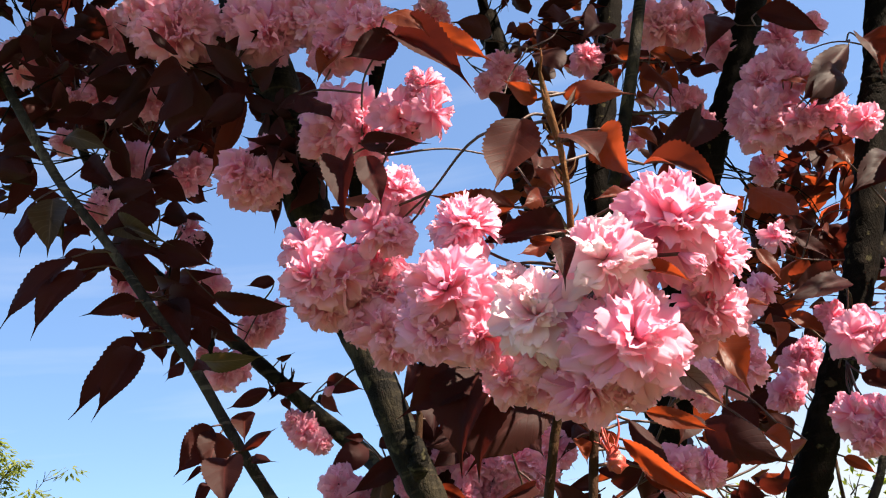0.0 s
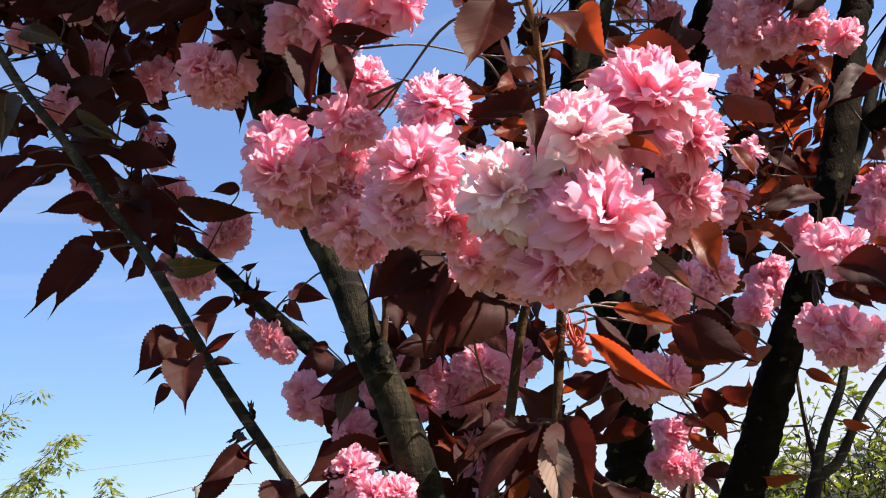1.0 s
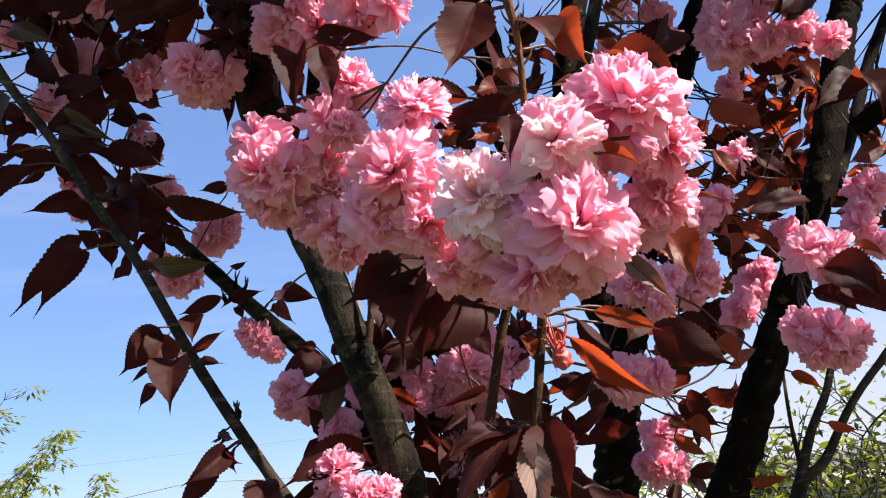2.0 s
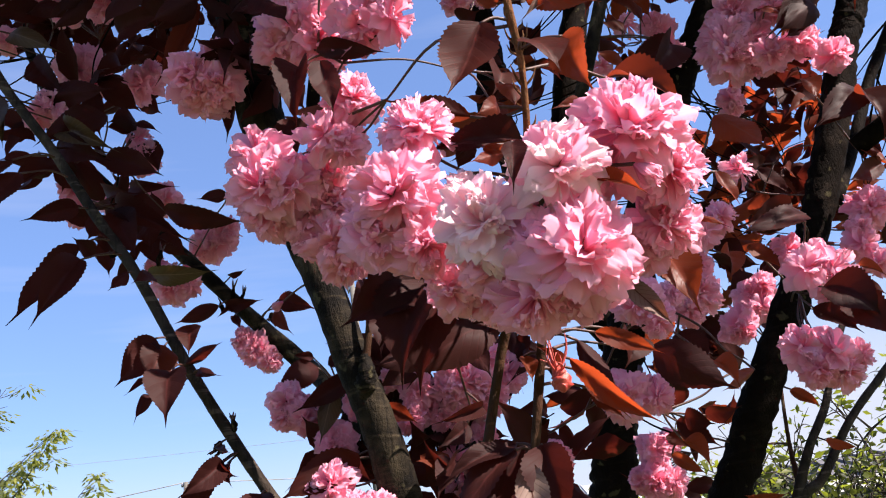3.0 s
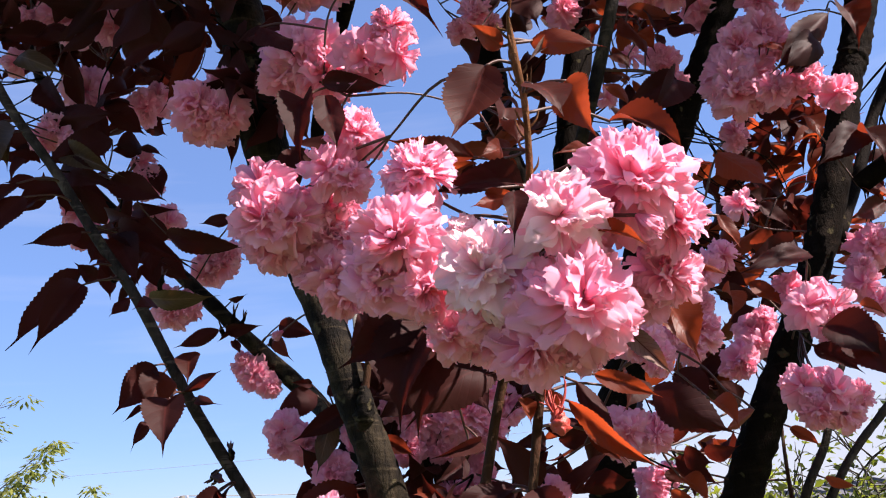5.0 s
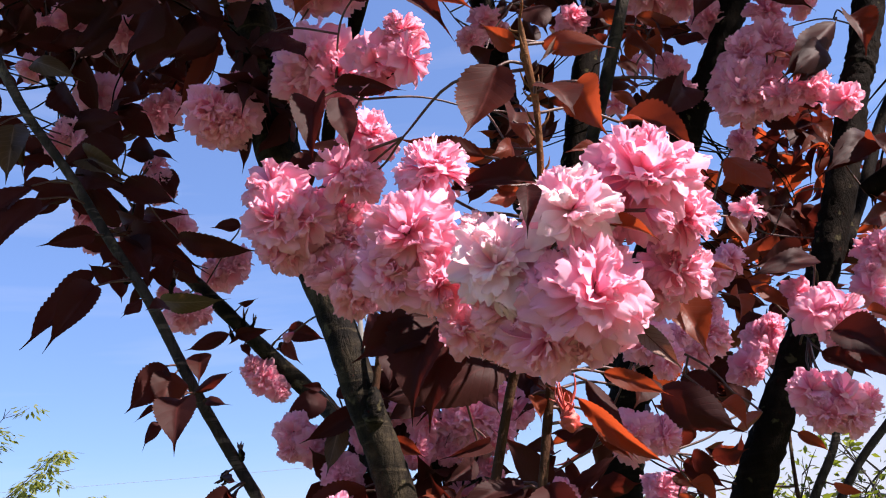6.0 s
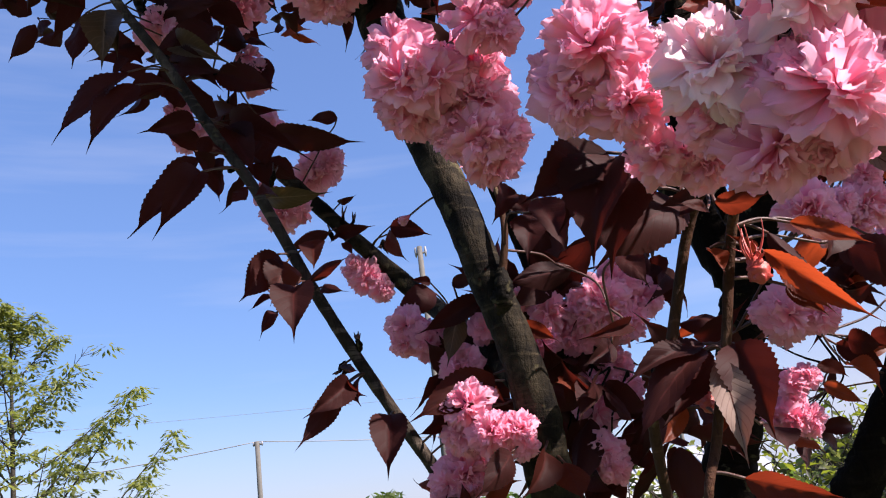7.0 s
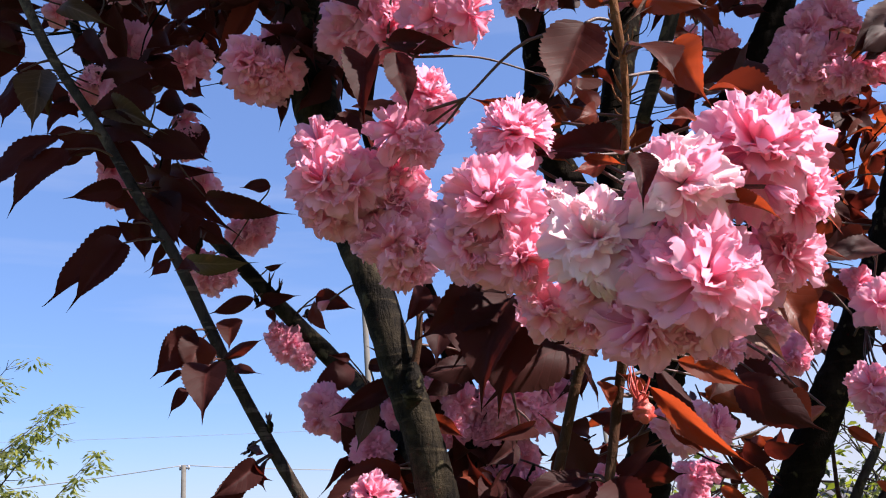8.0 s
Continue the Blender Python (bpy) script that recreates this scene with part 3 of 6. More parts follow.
# along the leaning branch
BLOSSOMS += [
    (-0.347, 1.15, 2.165, 0.0525, -30, 0, ""),
    (-0.333, 1.15, 2.126, 0.0511, 0, -40, ""),
    (-0.324, 1.28, 2.204, 0.0623, 0, 0, ""),
    (-0.251, 1.28, 2.194, 0.0598, 10, -10, "l"),
    (-0.288, 1.28, 2.187, 0.0467, 0, -20, "l"),
    (-0.186, 1.3, 2.122, 0.0766, 10, -20, ""),
    (-0.166, 1.3, 2.138, 0.0565, 30, 0, ""),
    (-0.205, 1.3, 2.11, 0.0482, -20, -30, ""),
    (-0.217, 1.15, 2.006, 0.0627, 0, -25, ""),
    (-0.24, 1.15, 2.037, 0.0423, -20, 10, "l"),
    (-0.199, 1.16, 2.016, 0.0495, 30, 0, ""),
    (-0.122, 1.2, 1.921, 0.0598, 10, -20, ""),
    (-0.138, 1.2, 1.937, 0.0437, -20, 0, ""),
    (-0.103, 1.2, 1.903, 0.0432, 30, -30, ""),
]
BLOSSOMS += [
    (-0.073, 1.05, 1.818, 0.0532, -10, 0, ""),
    (-0.05, 1.05, 1.794, 0.0502, 10, -30, ""),
    (-0.078, 1.05, 1.798, 0.0371, -20, -30, ""),
    (-0.041, 1.05, 1.81, 0.0326, 30, 0, ""),
]
# low round the lit limb
BLOSSOMS += [
    (-0.018, 1.0, 1.755, 0.0514, 0, 0, ""),
    (-0.021, 0.88, 1.703, 0.0552, -20, 20, ""),
    (0.0, 0.87, 1.675, 0.0489, 0, 0, ""),
    (0.025, 0.87, 1.675, 0.0404, 20, 15, ""),
    (0.027, 0.88, 1.659, 0.034, 20, -30, ""),
    (-0.025, 0.9, 1.676, 0.0473, -20, -20, ""),
    (-0.024, 0.93, 1.644, 0.0605, 0, -10, ""),
    (-0.045, 0.93, 1.636, 0.0421, -20, -20, ""),
    (-0.013, 1.0, 1.761, 0.0452, 0, 0, ""),
    (0.009, 1.0, 1.794, 0.0389, 0, 0, ""),
    (0.131, 0.96, 1.797, 0.0736, 0, 0, ""),
    (0.112, 0.97, 1.785, 0.0702, -20, -10, ""),
    (0.152, 0.97, 1.774, 0.0589, 20, -20, ""),
    (0.152, 0.98, 1.824, 0.0577, 0, 30, ""),
]
BLOSSOMS += [
    (0.1, 0.98, 1.764, 0.0431, -10, -30, ""),
    (0.181, 1.0, 1.806, 0.0564, 20, 0, ""),
    (0.078, 0.97, 1.794, 0.0495, 10, 0, ""),
    (0.065, 0.97, 1.767, 0.0452, 0, -20, ""),
    (0.05, 0.98, 1.813, 0.0326, -10, 10, ""),
    (0.139, 1.0, 1.74, 0.0421, 0, 0, ""),
    (0.111, 1.0, 1.716, 0.0473, -10, -10, ""),
    (0.141, 1.0, 1.709, 0.0555, 30, 10, ""),
    (0.113, 1.0, 1.691, 0.0514, 0, -30, ""),
    (0.102, 0.94, 1.649, 0.0484, 0, -10, ""),
    (0.11, 0.94, 1.632, 0.0378, 20, -30, ""),
    (0.205, 0.95, 1.701, 0.0445, 0, 0, ""),
]
# low, beside the stems
BLOSSOMS += [
    (0.382, 1.2, 1.719, 0.0569, 0, 20, ""),
    (0.405, 1.2, 1.727, 0.0423, 20, 20, ""),
    (0.371, 1.2, 1.676, 0.0671, -10, -10, ""),
    (0.398, 1.2, 1.673, 0.0502, 20, -10, ""),
    (0.35, 1.2, 1.679, 0.0376, -30, -10, ""),
    (0.267, 0.85, 1.736, 0.0605, -10, -20, ""),
    (0.295, 0.85, 1.732, 0.0433, 20, -20, ""),
    (0.248, 0.86, 1.745, 0.0326, -30, 0, ""),
    (0.276, 0.78, 1.808, 0.0552, -10, -20, ""),
    (0.291, 0.78, 1.787, 0.0387, 20, -40, ""),
    (0.317, 0.8, 1.819, 0.0305, 30, 10, ""),
    (0.358, 0.85, 1.826, 0.0577, 0, -20, ""),
    (0.364, 0.85, 1.858, 0.0389, 10, 20, ""),
    (0.344, 0.85, 1.81, 0.0439, -10, -40, ""),
]
BLOSSOMS += [
    (0.362, 0.8, 1.872, 0.0454, 20, -20, "l"),
    (0.381, 0.8, 1.887, 0.0364, 30, 20, "l"),
]
# by the dark limb
BLOSSOMS += [
    (0.558, 1.15, 1.906, 0.0465, 0, 20, ""),
    (0.554, 1.15, 1.874, 0.0671, 20, -10, "l"),
    (0.539, 1.16, 1.896, 0.045, -20, 0, ""),
    (0.491, 1.1, 1.838, 0.0583, 0, -40, ""),
    (0.482, 0.87, 1.847, 0.0611, -10, 20, "l"),
    (0.516, 0.88, 1.843, 0.0658, 20, 0, "l"),
    (0.484, 0.9, 1.874, 0.0439, -10, 0, ""),
    (0.505, 0.88, 1.826, 0.0495, 0, -20, "l"),
    (0.618, 0.95, 1.928, 0.06, 0, 0, ""),
    (0.594, 0.95, 1.883, 0.0502, 0, -20, "l"),
    (0.608, 0.95, 1.861, 0.0452, 20, -10, "l"),
    (0.597, 0.95, 1.903, 0.0371, -20, 0, ""),
    (0.448, 0.86, 1.764, 0.0555, -30, 10, "l"),
    (0.475, 0.85, 1.753, 0.0593, 15, 0, "l"),
]
BLOSSOMS += [
    (0.485, 0.86, 1.732, 0.05, 20, -40, ""),
    (0.457, 0.86, 1.736, 0.0473, -10, -40, ""),
    (0.503, 0.86, 1.746, 0.0378, 40, -10, ""),
]
# upper crown by the dark limb
BLOSSOMS += [
    (0.534, 1.0, 2.191, 0.0873, -10, 0, ""),
    (0.565, 1.0, 2.196, 0.0765, 10, 10, ""),
    (0.536, 1.0, 2.164, 0.0765, 0, -30, ""),
    (0.565, 1.0, 2.162, 0.0577, 20, -20, ""),
    (0.578, 0.98, 2.154, 0.0569, 30, -10, ""),
    (0.534, 1.02, 2.222, 0.051, -20, 10, ""),
    (0.603, 1.02, 2.268, 0.0863, 10, 0, ""),
    (0.612, 1.02, 2.315, 0.0598, 20, 20, ""),
    (0.621, 1.02, 2.246, 0.0563, 30, -10, ""),
    (0.564, 1.02, 2.247, 0.0765, -20, 0, ""),
    (0.622, 0.98, 2.159, 0.0569, 0, -40, "l"),
    (0.64, 0.96, 2.127, 0.0525, 10, -50, "l"),
    (0.607, 0.98, 2.159, 0.0423, -20, -40, "l"),
    (0.535, 1.2, 2.342, 0.0616, 10, 0, ""),
]
BLOSSOMS += [
    (0.522, 1.2, 2.352, 0.0513, -20, 10, ""),
    (0.541, 1.2, 2.298, 0.0541, 0, -20, ""),
    (0.466, 1.15, 2.327, 0.0467, 20, 10, "l"),
    (0.397, 1.1, 2.235, 0.0437, 20, 20, "l"),
    (0.589, 1.15, 2.185, 0.0482, 10, 30, "l"),
    (0.588, 1.15, 2.166, 0.0416, 0, -10, "l"),
    (0.503, 1.0, 2.014, 0.0525, 20, 10, "l"),
    (0.495, 1.1, 2.42, 0.1081, 0, -10, ""),
    (0.539, 1.1, 2.419, 0.085, 20, 0, ""),
    (0.473, 1.1, 2.435, 0.0831, -20, 0, ""),
    (0.613, 1.2, 2.428, 0.076, 0, -10, ""),
    (0.393, 1.2, 2.45, 0.0653, 0, 0, ""),
    (0.238, 1.1, 2.394, 0.0578, 20, 20, ""),
    (0.208, 1.1, 2.361, 0.0493, -10, -20, ""),
]
BLOSSOMS += [
    (0.256, 1.12, 2.384, 0.0482, 20, -10, ""),
    (0.772, 1.2, 2.448, 0.057, 20, 0, ""),
]
# leaves: base, tip, width, roll; D dark bronze, R dark red, Y young copper, U greyish underside, O olive bronze
LEAVES = []
# copper shoot and front clusters
LEAVES += [
    (0.133, 0.505, 1.932, 0.102, 0.487, 1.874, 0.0413, 25, "R"),
    (0.157, 0.49, 1.907, 0.168, 0.472, 1.872, 0.034, -15, "R"),
    (0.181, 0.5, 1.913, 0.189, 0.482, 1.861, 0.0312, 25, "Y"),
    (0.148, 0.515, 1.952, 0.124, 0.497, 1.961, 0.0155, -20, "Y"),
    (0.168, 0.52, 1.957, 0.212, 0.502, 1.936, 0.0196, 25, "Y"),
    (0.187, 0.53, 1.958, 0.158, 0.512, 1.933, 0.0097, 20, "U"),
    (0.124, 0.56, 1.896, 0.063, 0.542, 1.908, 0.0217, -15, "R"),
    (0.139, 0.53, 1.885, 0.118, 0.512, 1.871, 0.0155, 0, "Y"),
    (0.192, 0.51, 1.865, 0.161, 0.492, 1.859, 0.0128, 10, "Y"),
    (0.146, 0.52, 1.853, 0.084, 0.502, 1.845, 0.0198, 10, "D"),
    (0.222, 0.56, 1.913, 0.264, 0.542, 1.868, 0.026, -15, "R"),
    (0.12, 0.5, 1.843, 0.137, 0.482, 1.829, 0.0081, 10, "Y"),
]
LEAVES += [
    (0.12, 0.41, 1.802, 0.113, 0.392, 1.767, 0.0128, 0, "D"),
    (0.129, 0.52, 1.854, 0.084, 0.502, 1.845, 0.0213, 15, "D"),
    (0.131, 0.5, 1.838, 0.107, 0.482, 1.827, 0.0094, 10, "Y"),
    (0.164, 0.432, 1.784, 0.182, 0.414, 1.767, 0.0092, -20, "Y"),
    (0.228, 0.5, 1.788, 0.246, 0.482, 1.768, 0.0067, 10, "Y"),
    (0.298, 0.6, 1.85, 0.3, 0.582, 1.817, 0.0153, 10, "Y"),
    (0.097, 0.52, 1.835, 0.104, 0.502, 1.816, 0.0089, 0, "D"),
]
# under the front clusters
LEAVES += [
    (0.076, 0.56, 1.788, 0.021, 0.542, 1.757, 0.0368, 30, "D"),
    (0.081, 0.56, 1.784, 0.054, 0.542, 1.715, 0.0445, 30, "D"),
    (0.091, 0.57, 1.778, 0.064, 0.552, 1.712, 0.052, 40, "D"),
    (0.123, 0.59, 1.76, 0.057, 0.572, 1.721, 0.0335, 40, "D"),
    (0.129, 0.6, 1.766, 0.086, 0.582, 1.747, 0.0148, 10, "D"),
    (0.068, 0.58, 1.796, 0.041, 0.562, 1.743, 0.033, 5, "D"),
    (0.106, 0.6, 1.777, 0.074, 0.582, 1.738, 0.0233, 0, "D"),
    (0.054, 0.72, 1.824, 0.063, 0.69, 1.77, 0.0315, 10, "D"),
    (0.055, 0.8, 1.84, 0.043, 0.77, 1.788, 0.0365, 0, "D"),
    (0.122, 0.62, 1.765, 0.088, 0.602, 1.738, 0.012, 20, "U"),
    (0.115, 0.6, 1.77, 0.076, 0.582, 1.738, 0.0249, 10, "D"),
    (0.13, 0.56, 1.75, 0.154, 0.542, 1.746, 0.0141, 20, "R"),
]
LEAVES += [
    (0.128, 0.57, 1.75, 0.105, 0.552, 1.75, 0.0086, 0, "R"),
]
# round the red bud
LEAVES += [
    (0.17, 0.615, 1.734, 0.222, 0.597, 1.678, 0.0175, 20, "Y"),
    (0.182, 0.625, 1.725, 0.201, 0.607, 1.687, 0.0158, 30, "Y"),
    (0.192, 0.62, 1.751, 0.231, 0.602, 1.726, 0.0165, -15, "Y"),
    (0.181, 0.63, 1.749, 0.198, 0.612, 1.696, 0.0165, 20, "D"),
    (0.22, 0.64, 1.751, 0.207, 0.622, 1.723, 0.0292, 0, "R"),
    (0.185, 0.63, 1.714, 0.198, 0.612, 1.688, 0.0139, 10, "R"),
    (0.242, 0.66, 1.744, 0.291, 0.642, 1.701, 0.0338, 30, "D"),
    (0.335, 0.8, 1.75, 0.342, 0.77, 1.717, 0.0215, 0, "Y"),
    (0.37, 0.8, 1.738, 0.325, 0.77, 1.719, 0.0149, 10, "Y"),
    (0.161, 0.62, 1.731, 0.145, 0.602, 1.744, 0.0121, 10, "R"),
    (0.14, 0.62, 1.741, 0.14, 0.602, 1.719, 0.0133, 0, "Y"),
    (0.216, 0.52, 1.774, 0.225, 0.502, 1.726, 0.0292, 0, "Y"),
]
LEAVES += [
    (0.185, 0.5, 1.752, 0.202, 0.482, 1.716, 0.0142, 10, "U"),
]
# low shoot
LEAVES += [
    (0.142, 0.62, 1.681, 0.147, 0.602, 1.621, 0.0349, 15, "D"),
    (0.127, 0.61, 1.67, 0.126, 0.592, 1.608, 0.0226, 20, "U"),
    (0.126, 0.63, 1.685, 0.069, 0.612, 1.662, 0.0199, 40, "D"),
    (0.123, 0.62, 1.68, 0.069, 0.602, 1.625, 0.0313, 42, "D"),
    (0.131, 0.64, 1.682, 0.09, 0.622, 1.637, 0.0277, 45, "D"),
    (0.115, 0.66, 1.652, 0.091, 0.642, 1.628, 0.0142, 0, "Y"),
    (0.131, 0.62, 1.604, 0.179, 0.602, 1.586, 0.026, 10, "R"),
    (0.144, 0.66, 1.656, 0.122, 0.642, 1.625, 0.0142, 10, "R"),
    (0.195, 0.75, 1.64, 0.192, 0.72, 1.618, 0.0283, 0, "D"),
    (0.225, 0.8, 1.635, 0.237, 0.77, 1.617, 0.0124, 0, "Y"),
    (0.341, 1.0, 1.713, 0.353, 0.97, 1.692, 0.0221, 0, "R"),
    (0.339, 1.0, 1.691, 0.365, 0.97, 1.663, 0.0161, 10, "Y"),
]
LEAVES += [
    (0.33, 0.9, 1.717, 0.35, 0.87, 1.703, 0.0247, 10, "D"),
]
# slender branch
LEAVES += [
    (-0.253, 0.91, 1.982, -0.315, 0.88, 1.896, 0.0317, 12, "D"),
    (-0.246, 0.89, 1.959, -0.285, 0.86, 1.883, 0.0351, -10, "D"),
    (-0.242, 0.92, 1.974, -0.254, 0.89, 1.985, 0.0212, 20, "D"),
    (-0.261, 0.93, 2.035, -0.311, 0.9, 2.014, 0.0252, 0, "D"),
    (-0.236, 0.97, 2.044, -0.203, 0.94, 1.97, 0.0505, 0, "D"),
    (-0.242, 1.0, 2.06, -0.143, 0.97, 1.987, 0.0311, 5, "D"),
    (-0.21, 1.02, 2.058, -0.201, 0.99, 1.996, 0.0318, 10, "D"),
    (-0.211, 1.1, 2.095, -0.096, 1.07, 2.052, 0.0382, 10, "D"),
    (-0.133, 1.12, 2.114, -0.167, 1.09, 2.101, 0.02, 20, "D"),
    (-0.21, 0.93, 1.954, -0.223, 0.9, 1.925, 0.0148, 0, "D"),
    (-0.184, 0.93, 1.944, -0.199, 0.9, 1.93, 0.0202, 10, "D"),
    (-0.234, 1.1, 2.011, -0.141, 1.07, 1.994, 0.0324, 15, "O"),
]
# slender and leaning branches, lower
LEAVES += [
    (-0.164, 1.18, 1.983, -0.218, 1.15, 1.957, 0.0235, 0, "D"),
    (-0.147, 0.92, 1.884, -0.144, 0.89, 1.844, 0.0277, 0, "R"),
    (-0.155, 1.18, 1.981, -0.101, 1.15, 1.974, 0.0207, 10, "D"),
    (-0.083, 1.17, 1.978, -0.032, 1.14, 1.948, 0.0305, 5, "D"),
    (-0.089, 1.17, 1.967, -0.065, 1.14, 1.918, 0.0254, 10, "R"),
    (-0.148, 1.19, 2.025, -0.12, 1.16, 2.023, 0.0102, 0, "D"),
    (-0.151, 1.18, 1.978, -0.162, 1.15, 1.958, 0.0078, 0, "D"),
    (-0.145, 1.18, 1.966, -0.133, 1.15, 1.938, 0.0125, 0, "D"),
    (-0.183, 0.92, 1.875, -0.216, 0.89, 1.823, 0.0365, 5, "D"),
    (-0.176, 0.93, 1.869, -0.189, 0.9, 1.818, 0.0414, 5, "R"),
    (-0.164, 0.9, 1.834, -0.164, 0.87, 1.773, 0.0445, 0, "D"),
    (-0.192, 0.93, 1.836, -0.21, 0.9, 1.816, 0.0086, 20, "D"),
]
LEAVES += [
    (-0.187, 0.92, 1.817, -0.199, 0.89, 1.784, 0.0117, 15, "D"),
    (-0.156, 0.93, 1.847, -0.111, 0.9, 1.857, 0.0138, 10, "D"),
    (-0.144, 0.93, 1.839, -0.113, 0.9, 1.822, 0.01, 20, "D"),
    (-0.125, 0.93, 1.743, -0.167, 0.9, 1.71, 0.0283, 0, "D"),
    (-0.122, 0.94, 1.743, -0.114, 0.91, 1.715, 0.0219, 10, "D"),
    (-0.129, 0.93, 1.742, -0.176, 0.9, 1.682, 0.026, 0, "D"),
    (-0.131, 0.94, 1.741, -0.107, 0.91, 1.724, 0.0195, 10, "D"),
    (-0.09, 0.93, 1.707, -0.096, 0.9, 1.646, 0.0377, 0, "D"),
    (-0.134, 0.94, 1.76, -0.113, 0.91, 1.748, 0.0093, 0, "D"),
]
# slender branch, upper
LEAVES += [
    (-0.335, 1.0, 2.219, -0.228, 0.97, 2.201, 0.0382, 10, "D"),
    (-0.289, 0.98, 2.159, -0.218, 0.95, 2.104, 0.0318, 10, "O"),
    (-0.25, 1.0, 2.13, -0.178, 0.97, 2.08, 0.0379, 5, "D"),
    (-0.21, 1.05, 2.169, -0.196, 1.02, 2.107, 0.0254, 10, "D"),
    (-0.232, 1.05, 2.192, -0.259, 1.02, 2.181, 0.0223, 10, "D"),
    (-0.229, 1.05, 2.196, -0.189, 1.02, 2.161, 0.0155, 0, "D"),
    (-0.109, 0.88, 2.241, -0.154, 0.85, 2.125, 0.0233, 10, "R"),
    (-0.045, 0.8, 2.177, -0.002, 0.77, 2.124, 0.0379, 5, "D"),
    (0.025, 0.65, 2.008, 0.031, 0.632, 1.948, 0.0256, 0, "D"),
    (0.003, 0.73, 2.054, -0.003, 0.7, 1.968, 0.034, 5, "D"),
    (-0.365, 1.0, 2.315, -0.287, 0.97, 2.256, 0.0302, 10, "O"),
    (-0.342, 0.93, 2.163, -0.329, 0.9, 2.101, 0.0189, 0, "O"),
]
LEAVES += [
    (-0.31, 0.93, 2.104, -0.333, 0.9, 2.088, 0.0189, 10, "D"),
    (-0.349, 0.92, 2.175, -0.342, 0.89, 2.085, 0.047, 0, "O"),
    (-0.375, 0.93, 2.182, -0.377, 0.9, 2.097, 0.035, 10, "D"),
    (-0.323, 0.91, 2.091, -0.388, 0.88, 2.003, 0.0383, 10, "D"),
    (-0.311, 0.9, 2.069, -0.35, 0.87, 1.983, 0.0383, -10, "D"),
    (-0.249, 1.0, 2.184, -0.324, 0.97, 2.137, 0.0398, 10, "D"),
    (-0.302, 0.98, 2.135, -0.229, 0.95, 2.096, 0.0404, 0, "D"),
]
# upper crown
LEAVES += [
    (-0.451, 1.05, 2.535, -0.354, 1.02, 2.464, 0.0445, 10, "D"),
    (-0.247, 1.0, 2.41, -0.295, 0.97, 2.408, 0.0318, 10, "D"),
    (-0.123, 0.95, 2.351, -0.185, 0.92, 2.323, 0.036, 10, "D"),
    (-0.226, 0.98, 2.285, -0.157, 0.95, 2.28, 0.0487, 5, "D"),
    (-0.324, 1.02, 2.352, -0.39, 0.99, 2.342, 0.0377, 10, "D"),
    (-0.349, 1.02, 2.361, -0.268, 0.99, 2.313, 0.0355, 0, "D"),
    (-0.375, 1.05, 2.463, -0.41, 1.02, 2.428, 0.0393, 0, "D"),
    (-0.345, 1.02, 2.285, -0.292, 0.99, 2.208, 0.0409, 10, "D"),
    (-0.228, 1.05, 2.199, -0.256, 1.02, 2.185, 0.0363, 10, "D"),
]
# low round the lit limb
LEAVES += [
    (-0.036, 1.1, 1.863, -0.091, 1.07, 1.832, 0.035, 10, "D"),
    (0.01, 1.0, 1.825, -0.058, 0.97, 1.789, 0.0261, 5, "D"),
    (-0.016, 1.0, 1.846, 0.013, 0.97, 1.837, 0.0173, 0, "D"),
    (-0.041, 1.1, 1.877, -0.064, 1.07, 1.876, 0.0125, 0, "D"),
    (-0.013, 1.0, 1.816, -0.033, 0.97, 1.751, 0.0256, 10, "O"),
    (0.009, 0.91, 1.729, -0.072, 0.88, 1.691, 0.0413, 10, "R"),
    (-0.034, 0.92, 1.695, -0.066, 0.89, 1.681, 0.0146, 10, "D"),
    (0.013, 0.86, 1.654, -0.024, 0.83, 1.618, 0.0292, 0, "D"),
    (0.041, 0.87, 1.652, 0.012, 0.84, 1.613, 0.0305, 0, "R"),
    (0.058, 0.88, 1.641, 0.065, 0.85, 1.606, 0.0321, 10, "R"),
    (0.099, 0.92, 1.822, 0.028, 0.89, 1.808, 0.0298, 10, "D"),
    (0.041, 0.9, 1.77, 0.069, 0.87, 1.744, 0.0181, 0, "R"),
]
LEAVES += [
    (0.13, 0.86, 1.749, 0.078, 0.83, 1.735, 0.0153, 10, "D"),
    (0.116, 0.88, 1.738, 0.081, 0.85, 1.715, 0.0233, 0, "D"),
    (0.12, 0.8, 1.796, 0.134, 0.77, 1.756, 0.0226, 0, "D"),
    (-0.005, 0.95, 1.728, 0.022, 0.92, 1.699, 0.0282, 0, "D"),
    (0.04, 0.8, 1.868, 0.019, 0.77, 1.825, 0.0221, 0, "D"),
    (0.041, 0.8, 1.857, 0.06, 0.77, 1.821, 0.0228, 0, "D"),
]
